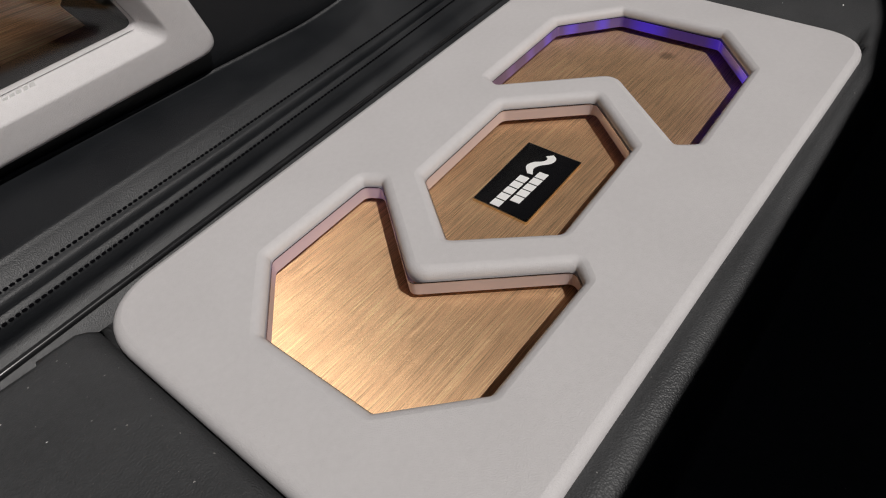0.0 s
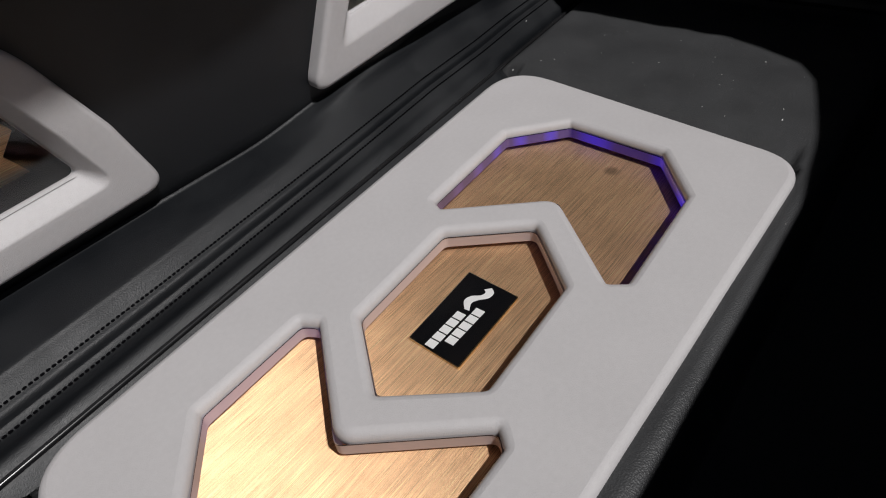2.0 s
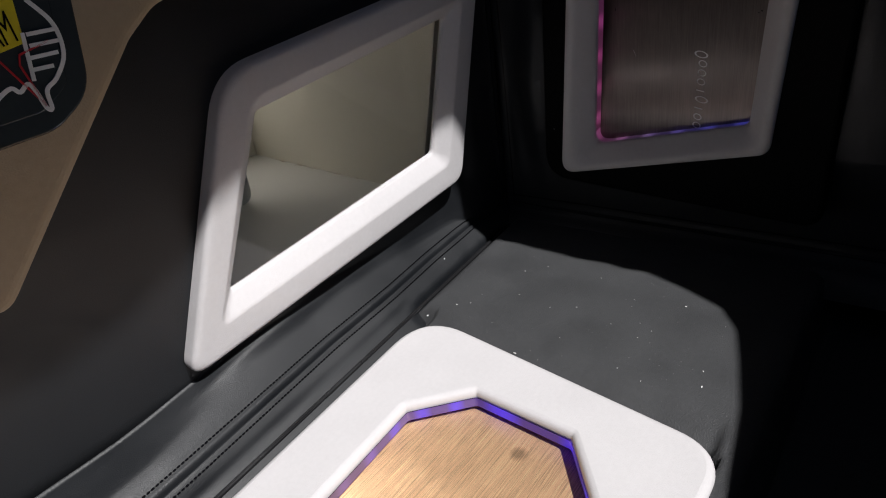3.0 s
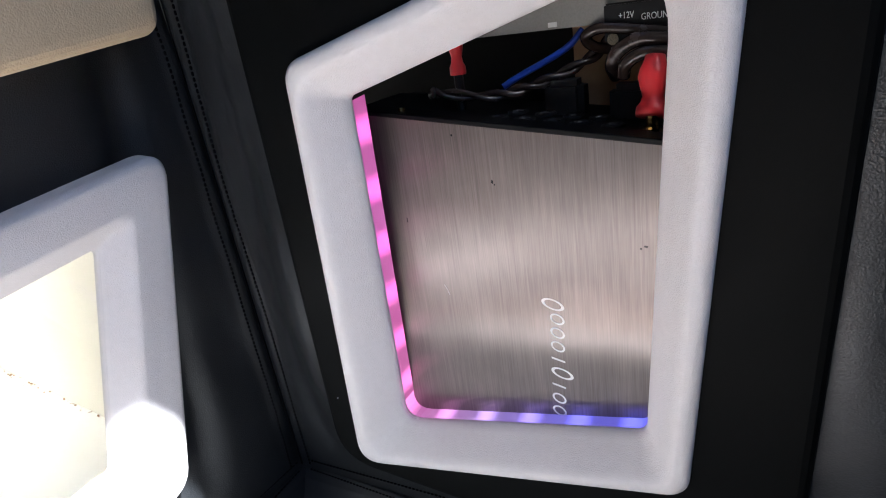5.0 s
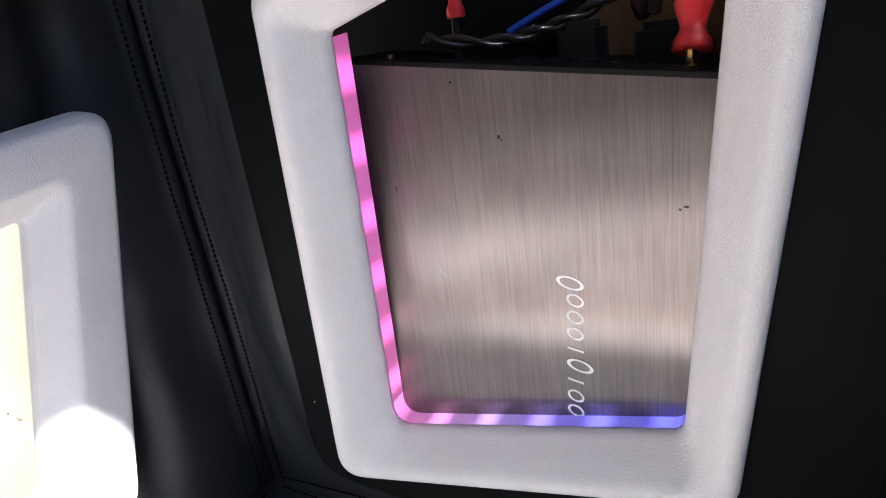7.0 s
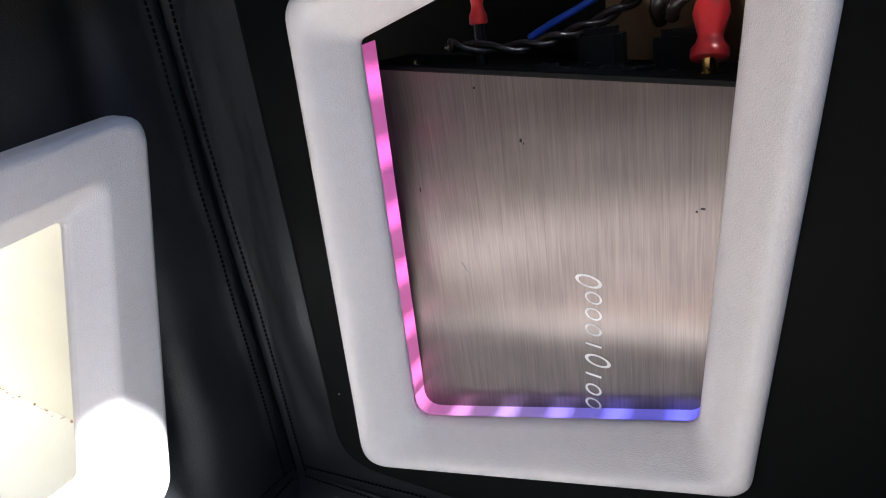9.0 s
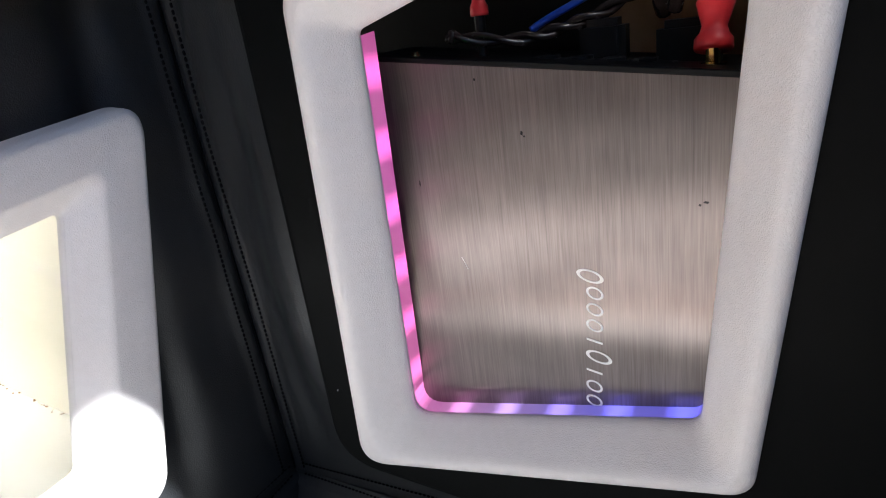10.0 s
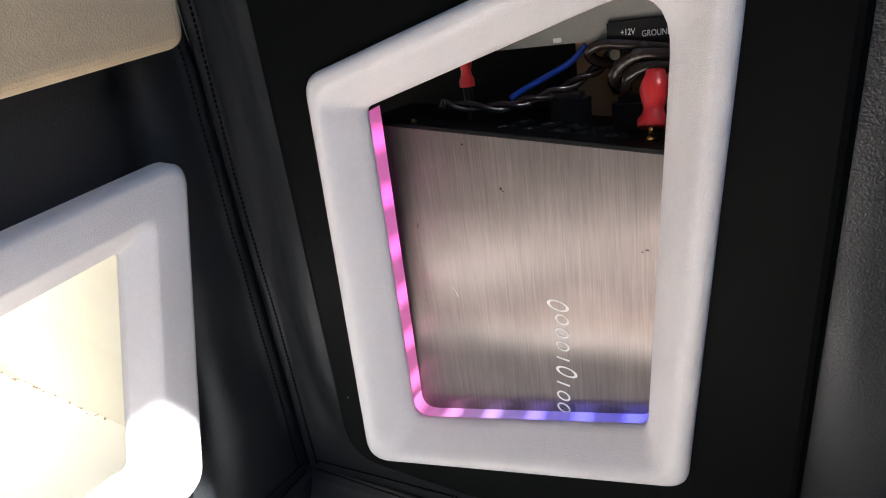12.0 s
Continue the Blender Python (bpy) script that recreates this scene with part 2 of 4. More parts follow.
def slab(loop2d, place, d0, d1, bevel=0.002, steps=3):
    """A plate with a rounded front edge: back at depth d0, front at d1 (towards the viewer), over a counter-clockwise loop."""
    rings = [[place(*p, d0) for p in loop2d]]
    n = len(loop2d)
    for k in range(steps + 1):
        a = k / steps * math.pi / 2
        e, d = bevel * (1 - math.cos(a)), d1 - bevel + bevel * math.sin(a)
        pts = []
        for i in range(n):
            p, c, q = loop2d[i - 1], loop2d[i], loop2d[(i + 1) % n]
            u = (q - p).normalized()
            pts.append(c + Vector((-u.y, u.x)) * e)
        rings.append([place(*p, d) for p in pts])
    return loft(rings, caps=(True, True))


def box(x0, x1, y0, y1, z0, z1, bevel=0.0):
    bm = bmesh.new()
    bmesh.ops.create_cube(bm, size=1)
    for v in bm.verts:
        v.co = Vector(((x0 + x1) / 2 + v.co.x * (x1 - x0), (y0 + y1) / 2 + v.co.y * (y1 - y0), (z0 + z1) / 2 + v.co.z * (z1 - z0)))
    if bevel:
        bmesh.ops.bevel(bm, geom=bm.edges, offset=bevel, segments=2, affect="EDGES")
    return bm


def tube(path, r, n=8, taper=None):
    """A round bar along 3D points; taper gives a radius factor for each point."""
    path = [Vector(p) for p in path]
    rings = []
    for i, p in enumerate(path):
        d = (path[min(i + 1, len(path) - 1)] - path[max(i - 1, 0)]).normalized()
        u = d.orthogonal().normalized() if i == 0 else (rings_u - d * rings_u.dot(d)).normalized()
        rings_u = u
        v = d.cross(u)
        k = r * (taper[i] if taper else 1)
        rings.append([p + (u * math.cos(a) + v * math.sin(a)) * k for a in (2 * math.pi * j / n for j in range(n))])
    return loft(rings, caps=(True, True))


def spline(points, n):
    """A smooth curve through 3D points."""
    P = [Vector(p) for p in points]
    P = [P[0] * 2 - P[1]] + P + [P[-1] * 2 - P[-2]]
    out = []
    for i in range(1, len(P) - 2):
        a, b, c, d = P[i - 1:i + 3]
        for k in range(n):
            t = k / n
            out.append(0.5 * ((2 * b) + (c - a) * t + (2 * a - 5 * b + 4 * c - d) * t * t + (3 * b - a - 3 * c + d) * t ** 3))
    return out + [P[-2]]


def lerp_table(x, table):
    if x <= table[0][0]:
        (x0, y0), (x1, y1) = table[0], table[1]
    elif x >= table[-1][0]:
        (x0, y0), (x1, y1) = table[-2], table[-1]
    else:
        for (x0, y0), (x1, y1) in zip(table, table[1:]):
            if x0 <= x <= x1:
                break
    return y0 + (y1 - y0) * (x - x0) / (x1 - x0)


# the seat-back wall (u = x, v = z) and the side wall (u = -y, v = z); d is the distance out of the wall
WN = Vector((0, -1, -0.111)).normalized()
SN = Vector((-1, 0.034, -0.111)).normalized()
AN = Vector((-1, 0.066, -0.0124)).normalized()


def on_back(u, v, d=0.0):
    return Vector((u, 0.225 - 0.111 * v, v)) + WN * d


def on_side(u, v, d=0.0):
    return Vector((0.5326 - 0.0339 * u - 0.111 * v, -u, v)) + SN * d


def on_amp(u, v, d=0.0):
    return Vector((0.5518 - 0.0658 * u - 0.0124 * v, -u, v)) + AN * d


def on_floor(u, v, d=0.0):
    return Vector((u, v, d))


def leather_frame(name, outer, r_out, inner, r_in, place, front, back, depth, crease, parent, material, soft=0.005, crisp=0.3):
    """A padded frame: rounded outer edge, flat face, wide chamfer down to the window and a return behind it."""
    between_rings = lambda f: [Vector(a) * (1 - f) + Vector(b) * f for a, b in zip(outer, inner)]
    r_mid = [max(0.016 * min(1.0, crisp * 1.5), (a + b) / 2) for a, b in zip(r_out, r_in)]
    blend_r = lambda f: [m * (1 - f) + i * f for m, i in zip(r_mid, r_in)]
    rings = [[place(*p, back) for p in rounded(outer, r_out, 8)]]
    for k in range(6):
        a = k / 5 * math.pi / 2
        e, d = soft * (1 - math.cos(a)), front - soft + soft * math.sin(a)
        rings.append([place(*p, d) for p in rounded(inset(outer, e), r_out, 8)])
    span = 1 - crease
    for f in (0.3, 0.7):
        rings.append([place(*p, front) for p in rounded([a * (1 - f) + b * f for a, b in zip(inset(outer, soft + 0.0006), between_rings(crease - 0.14 * crisp))], r_out, 8)])
    drop = lambda f: max(0.0, f - crease) / span * depth
    for off, d in ((-0.14, 0.0), (-0.08, 0.0003), (-0.02, 0.0011), (0.05, 0.0009), (0.16, 0.0005)):
        f = crease + off * crisp
        d = drop(f) + d * crisp
        rings.append([place(*p, front - d) for p in rounded(between_rings(f), r_mid, 8)])
    for f in (0.55, 0.8, 0.93):
        g = crease + span * f
        rings.append([place(*p, front - drop(g) - 0.0004) for p in rounded(between_rings(g), blend_r(f), 8)])
    rings.append([place(*p, front - depth - 0.0012) for p in rounded(between_rings(0.99), r_in, 8)])
    rings.append([place(*p, front - depth - 0.0030) for p in rounded(inner, r_in, 8)])
    rings.append([place(*p, front - depth - 0.0050) for p in rounded(inset(inner, -0.0016), r_in, 8)])
    return part(name, loft(rings), material, parent, smooth=True)


def stitches(name, paths, pitch, length, r, parent, label, thread):
    """Short thread bars laid along 3D paths."""
    bm = bmesh.new()
    for path in paths:
        run, nxt = 0.0, 0.0
        for a, b in zip(path, path[1:]):
            seg = (b - a).length
            while nxt < run + seg:
                d = (b - a).normalized()
                c = a + d * (nxt - run)
                u = d.orthogonal().normalized()
                v = d.cross(u)
                rings = []
                for f, k in ((-0.5, 0.35), (-0.3, 1), (0.3, 1), (0.5, 0.35)):
                    rings.append([bm.verts.new(c + d * length * f + (u * math.cos(t) + v * math.sin(t)) * r * k) for t in (0, 1.57, 3.14, 4.71)])
                for p, q in zip(rings, rings[1:]):
                    for i in range(4):
                        bm.faces.new((p[i], p[(i + 1) % 4], q[(i + 1) % 4], q[i]))
                nxt += pitch
            run += seg
    ob = part(name, bm, thread, parent, label)
    return tagged(ob, kind="stuff")


# ---- upholstered shell: floor, coved seat-back wall, corner and side wall ----
SEAM_Y = [(-0.9, 0.082), (-0.21, 0.1545), (-0.117, 0.1635), (0.047, 0.182), (0.21, 0.203), (0.308, 0.2105), (0.39, 0.2205), (0.476, 0.2275), (0.541, 0.2280)]
SEAM_Z = 0.012
PANEL = [(-0.253, -0.136), (0.264, -0.141), (0.309, 0.168), (-0.253, 0.122)]
CUB_OUT = [(0.083, 0.052), (0.462, 0.083), (0.501, 0.311), (0.172, 0.2755)]
CUB_IN = [(0.142, 0.103), (0.420, 0.128), (0.449, 0.265), (0.201, 0.238)]
LF_OUT = [(-0.46, 0.034), (-0.0655, 0.0515), (-0.0865, 0.1105), (-0.1165, 0.168), (-0.165, 0.225), (-0.40, 0.25)]
LF_IN = [(-0.40, 0.070), (-0.1155, 0.0845), (-0.132, 0.122), (-0.147, 0.154), (-0.175, 0.190), (-0.36, 0.205)]
S_OUT = [(-0.123, 0.075), (0.098, 0.124), (0.122, 0.404), (-0.088, 0.351)]
S_WIN = [(-0.0865, 0.1085), (0.0745, 0.1445), (0.092, 0.374), (-0.0665, 0.329)]


def ridge_y(x):
    return 0.162 + 0.092 * x


def smooth(t):
    t = max(0.0, min(1.0, t))
    return t * t * (3 - 2 * t)


def corner(z):
    """Plan place of the upright corner seam at height z."""
    return 0.5713 - 0.0809 * z, 0.2283 - 0.0500 * z


def profile(rows):
    """The lower rows rounded into a smooth cove, the upper ones in even steps."""
    low = [Vector((a, b, 0)) for a, b in rows]
    return [(p.x, p.y) for p in spline(low, 4)]


HEIGHTS = [0.086 + 0.006 * i for i in range(0, 89)]


def shell_levels(x):
    """Depth and height of the seat-back upholstery at x, from the floor groove up."""
    ys, yr = lerp_table(x, SEAM_Y), ridge_y(x)
    under = 0.009 * smooth((x - 0.18) / 0.08) * (1 - smooth((x - 0.455) / 0.03))
    w = lambda z: 0.240 - 0.111 * z + under * (1 - smooth((z - 0.075) / 0.04))
    zs = SEAM_Z
    foot = max(ys - 0.013, (yr + 0.003 + ys - 0.006) / 2)
    beside = smooth((0.335 - x) / 0.03)
    edge_y = yr - 0.004 + beside * (0.1447 + 0.0819 * x - yr + 0.004)
    seat = [(edge_y, -0.022), (yr + 0.001 + beside * ((edge_y + yr) / 2 - yr - 0.001), -0.014), (yr + 0.003, -0.004), (foot, zs - 0.0090), (ys - 0.006, zs - 0.0036), (ys - 0.0021, zs + 0.0002), (ys, zs - 0.0032),
            (ys + 0.0019, zs + 0.0030), (ys + 0.006, zs + 0.0056)]
    y0, z0 = ys + 0.006, zs + 0.0056
    gap = w(0.04) - y0
    padded = smooth((gap - 0.022) / 0.03)
    zc = z0 + 0.0150
    flat = [(y0 + 0.004, z0 + 0.0040), (y0 + 0.009, z0 + 0.0078), (y0 + 0.015, z0 + 0.0105), (y0 + 0.60 * gap, zc - 0.0026),
            (w(zc) + 0.0012, zc), (w(zc + 0.0014), zc + 0.0014), (w(0.078), 0.078)]
    reach = w(0.078) - y0
    steep = [(y0 + 0.20 * reach, z0 + 0.20 * reach), (y0 + 0.45 * reach, z0 + 0.46 * reach), (y0 + 0.70 * reach, z0 + 0.76 * reach), (y0 + 0.87 * reach, z0 + 1.15 * reach),
             (y0 + 0.95 * reach, z0 + 1.15 * reach + 0.006), (y0 + 0.98 * reach, z0 + 1.15 * reach + 0.016), (w(0.078), 0.078)]
    rise = [(a + (c - a) * padded, b + (d - b) * padded) for (a, b), (c, d) in zip(steep, flat)]
    straight = [tuple(Vector(a).lerp(Vector(b), k / 4)) for a, b in zip(rise[3:], rise[4:]) for k in range(1, 5)]
    return profile(seat + rise[:4]) + straight + [(w(z), z) for z in HEIGHTS]


def side_levels():
    s = lambda z: 0.5326 - 0.111 * z + 0.016
    zs = SEAM_Z
    rows = [(0.529, -0.022), (0.541, -0.014), (0.550, -0.004), (0.560, zs - 0.0085), (0.565, zs - 0.0028), (0.5685, zs - 0.0006), (0.570, zs - 0.0030),
            (0.5710, zs + 0.0026), (0.5705, zs + 0.008), (0.566, zs + 0.03), (0.558, zs + 0.06), (s(0.12), 0.12)]
    return profile(rows) + [(s(z), z) for z in HEIGHTS if z > 0.121]


def within(p, poly):
    """Whether a 2D point lies inside a closed outline."""
    hit = False
    for i in range(len(poly)):
        (x0, y0), (x1, y1) = poly[i - 1], poly[i]
        if (y0 > p[1]) != (y1 > p[1]) and p[0] < (x1 - x0) * (p[1] - y0) / (y1 - y0) + x0:
            hit = not hit
    return hit


def pierced(bm, holes, coords):
    """Cuts away the faces whose middles lie inside the openings."""
    gone = [f for f in bm.faces if any(within(coords(f.calc_center_median()), h) for h in holes)]
    bmesh.ops.delete(bm, geom=gone, context="FACES")
    return bm


between = lambda a, b: [tuple(Vector(p) * 0.45 + Vector(q) * 0.55) for p, q in zip(a, b)]


def puff(d):
    """Rise of the padded lip between the upright crease and its stitching, d metres from the crease."""
    return 0.0030 * math.sin(math.pi * max(0.0, min(1.0, d / 0.0155))) - 0.0012 * math.exp(-(d / 0.0014) ** 2)


def back_point(x, k, y, z):
    """Draws the seat-back wall into the corner near its end."""
    calm = min(1, max(0, (z - 0.03) / 0.05))
    if x > 0.45:
        t = (x - 0.45) / 0.09
        cx, cy = corner(max(z, 0.012))
        x = 0.45 + (cx - 0.45) * t
        if z > SEAM_Z - 0.004:
            y = y + (cy - y) * (0.35 * t + 0.65 * smooth(t))
            y += calm * (0.0065 * math.exp(-((x - 0.488) / 0.013) ** 2) - puff(cx - x))
    amp = 0.0034 * min(1, max(0, (z - 0.02) / 0.05)) * (1 - smooth((x - 0.45) / 0.075))
    fold = 0.0050 * smooth((x - 0.455) / 0.03) * (1 - smooth((x - 0.525) / 0.025)) * calm
    return Vector((x, y + noise.noise(Vector((x * 9, z * 5, 3.0))) * amp + noise.noise(Vector((x * 14, z * 17, 6.0))) * fold, z))


def side_point(y, k, x, z):
    """Draws the side wall into the corner near its end."""
    cx, cy = corner(max(z, 0.012))
    t = min(1.0, max(0.0, (0.22 - y) / 0.105))
    yy = y if y < 0.115 else 0.115 + (cy - 0.115) * (y - 0.115) / 0.105
    calm = min(1, max(0, (z - 0.03) / 0.05))
    x = x + 0.0339 * y if z > 0.11 else x + 0.0339 * y * max(0, (z - 0.03) / 0.08)
    x = cx + (x - cx) * (0.7 * t + 0.3 * smooth(t)) if z > 0.008 else x + (min(cx, x) - x) * (1 - t) * 0.4
    x -= calm * puff(cy - yy)
    fold = 0.0048 * calm * smooth(t * 4) * (1 - smooth((t - 0.75) / 0.25)) + 0.003 * calm * smooth((t - 0.7) / 0.3)
    return Vector((x + noise.noise(Vector((yy * 40, z * 9, 9.0))) * fold, yy, z))


back_x = [-0.9 + 0.0075 * i for i in range(180)] + [0.45 + 0.003 * i for i in range(31)]
cols = [[back_point(x, k, y, z) for k, (y, z) in enumerate(shell_levels(x))] for x in back_x]
bmw = pierced(loft(cols, closed=False), [between(CUB_OUT, CUB_IN), between(LF_OUT, LF_IN)], lambda c: (c.x, c.z))
wall_b = part("wall_back", bmw, M_BLACK, smooth=True)
tagged(wall_b, "black leather seat-back wall curving into the floor", "wall", kind="structure")
side_y = [0.22 - 0.0025 * i for i in range(43)] + [0.11 - 0.0075 * i for i in range(68)]
lv = side_levels()
cols = [[side_point(y, k, x, z) for k, (x, z) in enumerate(lv)] for y in side_y]
bmw = pierced(loft(cols, closed=False), [between(S_OUT, S_WIN)], lambda c: (-c.y, c.z))
tagged(part("wall_side", bmw, M_BLACK_LIT, smooth=True), "black leather side wall behind the panel board", "wall", kind="structure")

# floor sheet with a shallow dip round the inlaid panel
def floor_height(x, y):
    d = 1e9
    for i in range(4):
        a, b = Vector(PANEL[i]), Vector(PANEL[(i + 1) % 4])
        t = (b - a).normalized()
        d = min(d, (Vector((x, y)) - a).dot(Vector((-t.y, t.x))))
    if d > 0.005:
        return -0.06
    d = -d
    wide = 0.004 + 0.016 * smooth((x - 0.22) / 0.05)
    deep = 0.010 - 0.0085 * smooth((-0.128 - y) / 0.008)
    z = -0.004 - deep * math.exp(-(max(d, 0) / wide) ** 2) + 0.0008 * noise.noise(Vector((x * 12, y * 12, 0)))
    z -= 0.003 * smooth((-0.144 - y) / 0.012) + 0.05 * smooth((-0.154 - y) / 0.014)
    if y > 0.1407 + 0.0819 * x:
        z -= 0.022 * smooth((0.33 - x) / 0.025)
    g = (ridge_y(x) - y)
    return min(z, -0.004 - 0.012 * math.exp(-(max(g, 0) / 0.008) ** 2))


rows = []
for j in range(216):
    y = -0.42 + 0.003 * j
    rows.append([Vector((-0.9 + 0.0054 * i, y, floor_height(-0.9 + 0.0054 * i, y))) for i in range(273)])
tagged(part("floor", loft(rows[::-1], closed=False), M_FLOOR, smooth=True), "black leather boot floor with white dust specks", "floor", kind="structure")

# piping along the foot of the seat-back wall
tagged(part("trim_piping", tube([Vector((x, ridge_y(x) - 0.003, -0.010)) for x in back_x if x < 0.56], 0.0024, 8), M_PIPING, smooth=True),
       "thin black leather piping along the floor edge", "piping", kind="structure")

# double-stitched seams
seam = thing("double_stitched_seam", (0, 0.166, 0.02), "double row of black stitching in black leather", "stitching")
xs = [-0.85 + 0.0058 * i for i in range(240)]
for k, lift in ((16, Vector((0, -0.0004, 0.0006))), (32, Vector((0, -0.0004, 0.0006)))):
    stitches("stitching", [[back_point(x, k, *shell_levels(x)[k]) + lift for x in xs]], 0.0038, 0.0029, 0.0008, seam, "", M_THREAD)
corner_seam = thing("corner_seam", (0.570, 0.2277, 0.012), "upright double row of black stitching in the leather corner", "stitching")


SEAM_Z_STEPS = [0.020 + 0.004 * i for i in range(98)]
row_b = [back_point(0.45 + 0.09 * (1 - 0.0122 / (corner(z)[0] - 0.45)), 0, 0.240 - 0.111 * max(z, 0.06), z) + Vector((-0.0001, -0.0005, 0)) for z in SEAM_Z_STEPS]
row_s = [side_point(0.115 + 0.105 * (1 - 0.0132 / (corner(z)[1] - 0.115)), 0, 0.5486 - 0.111 * max(z, 0.06), z) + Vector((-0.0005, -0.0001, 0)) for z in SEAM_Z_STEPS]
for row in (row_b, row_s):
    stitches("stitching", [row], 0.0036, 0.0028, 0.0008, corner_seam, "", M_THREAD)
# dark bar in the crease stands in for its shade
part("crease_shade_bar", tube([Vector((*corner(0.013 + 0.01 * i), 0.013 + 0.01 * i)) + Vector((-0.0002, -0.0002, 0)) for i in range(41)], 0.0009, 6), M_THREAD, corner_seam, smooth=True)
side_seam = thing("side_floor_seam", (0.570, 0.1, 0.012), "double row of black stitching along the side wall foot", "stitching")
for k, lift in ((16, Vector((-0.0006, 0, 0.0006))), (32, Vector((-0.0008, 0, 0.0004)))):
    stitches("stitching", [[side_point(y, k, *lv[k]) + lift for y in (0.21 - 0.005 * i for i in range(110))]], 0.0034, 0.0026, 0.0007, side_seam, "", M_THREAD)

# ---- the inlaid panel with three cutouts ----
OCT_L = [(-0.203, 0.029), (-0.203, -0.048), (-0.165, -0.0855), (-0.082, -0.085), (-0.0745, -0.077), (-0.132, -0.0065), (-0.0755, 0.066), (-0.081, 0.0765), (-0.163, 0.0725)]
HEXA = [(-0.094, -0.005), (-0.055, -0.056), (0.041, -0.051), (0.086, -0.001), (0.0435, 0.053), (-0.054, 0.046)]
OCT_R = [(0.1255, 0.0025), (0.0605, -0.0735), (0.067, -0.0835), (0.175, -0.079), (0.2245, -0.039), (0.231, 0.0515), (0.1875, 0.0925), (0.073, 0.0845), (0.0685, 0.074)]
CUTS = [(OCT_L, 0.006), (HEXA, 0.008), (OCT_R, 0.006)]
curve = bpy.data.curves.new("panel", "CURVE")
curve.dimensions, curve.fill_mode = "2D", "BOTH"
ROLL = 0.0062
curve.extrude, curve.bevel_depth, curve.bevel_resolution = 0.0008, ROLL, 3


def add_loop(pts):
    s = curve.splines.new("POLY")
    s.points.add(len(pts) - 1)
    for p, q in zip(s.points, pts):
        p.co = (*q, 0, 1)
    s.use_cyclic_u = True


add_loop(rounded(inset(PANEL, ROLL), [0.022, 0.035, 0.04, 0.04], 10))
for pts, r in CUTS:
    add_loop(rounded(inset(pts, -ROLL - 0.001), r + 0.003, 5))
tmp = bpy.data.objects.new("panel_curve", curve)
scene.collection.objects.link(tmp)
bpy.context.view_layer.update()
me = bpy.data.meshes.new_from_object(tmp.evaluated_get(bpy.context.evaluated_depsgraph_get()))
bpy.data.objects.remove(tmp)
for v in me.vertices:
    v.co.z -= 0.0008 + ROLL
me.materials.clear()
me.materials.append(M_GREY)
for p in me.polygons:
    p.use_smooth = True
panel = thing("inlaid_panel", (0, 0, -0.02), "light grey leather panel with three octagonal cutouts set in the floor", "panel")
cover = new("leather_cover", me)
cover.parent, cover.matrix_parent_inverse = panel, panel.matrix_basis.inverted()
es = cover.modifiers.new("edges", "EDGE_SPLIT")
es.split_angle = radians(40)

# the first ramp's brown end paints gold mirrored in the left notch sides
LED_CUT = [edge_glow("violet_edge_light", [(0.20, 0.10, 0.10), (0.24, 0.14, 0.13), (0.34, 0.22, 0.45), (0.42, 0.26, 1.0)], 0.06, (0.56, 0.45, 0.42), (0, 1, 0), (-0.08, 0.085), 0.035),
           edge_glow("rose_edge_light", [(0.5, 0.3, 0.35), (0.3, 0.2, 0.5), (0.6, 0.4, 0.4)], 0.03, (0.60, 0.49, 0.46)),
           edge_glow("purple_edge_light", [(0.14, 0.07, 0.10), (0.15, 0.07, 0.34), (0.04, 0.010, 0.85), (0.02, 0.004, 1.0), (0.04, 0.006, 0.85)], 0.24, (0.16, 0.11, 0.17), (1, -0.5, 0), (0.03, 0.25), 0.031)]
for (pts, r), lm in zip(CUTS, LED_CUT):
    loop = rounded(inset(pts, -0.0005), r, 5)
    part("acrylic_rim", loft([[on_floor(*p, -0.0070) for p in loop], [on_floor(*p, -0.0162) for p in loop], [on_floor(*p, -0.0165) for p in rounded(inset(pts, -0.004), r, 5)]]), lm, panel, "violet-lit clear acrylic rim")
    line = rounded(inset(pts, -0.0002), r, 5)
    part("edge_line", loft([[on_floor(*p, -0.0066) for p in line], [on_floor(*p, -0.0073) for p in line]]), M_PLASTIC, panel, "thin dark line under the leather edge")
part("support_wall", loft([[on_floor(*p, z) for p in rounded([(-0.232, -0.115), (0.256, -0.115), (0.262, 0.122), (-0.232, 0.108)], 0.01)] for z in (-0.012, -0.05)]), M_AMBER, panel)

amp_gold = thing("gold_amplifier", (0, 0, -0.034), "brushed gold amplifier seen through the cutouts of the floor panel", "amplifier")
part("top_plate", slab(rounded([Vector(p) for p in ((-0.228, -0.111), (0.252, -0.111), (0.258, 0.118), (-0.228, 0.104))], 0.012, 5), on_floor, -0.0335, -0.0205, 0.0008), M_GOLD, amp_gold)
BADGE = [(-0.0430, -0.0249), (0.0302, -0.0222), (0.0330, 0.0226), (-0.0408, 0.0184)]
badge = part("badge", slab(rounded(BADGE, 0.001, 2), on_floor, -0.0206, -0.0182, 0.0003), M_CHROME, amp_gold, "black name badge with a polished gold edge")
part("badge_face", slab(rounded(inset([Vector(p) for p in BADGE], 0.0009), 0.0008, 2), on_floor, -0.0185, -0.0179, 0.0001), M_GLOSSBLACK, badge)
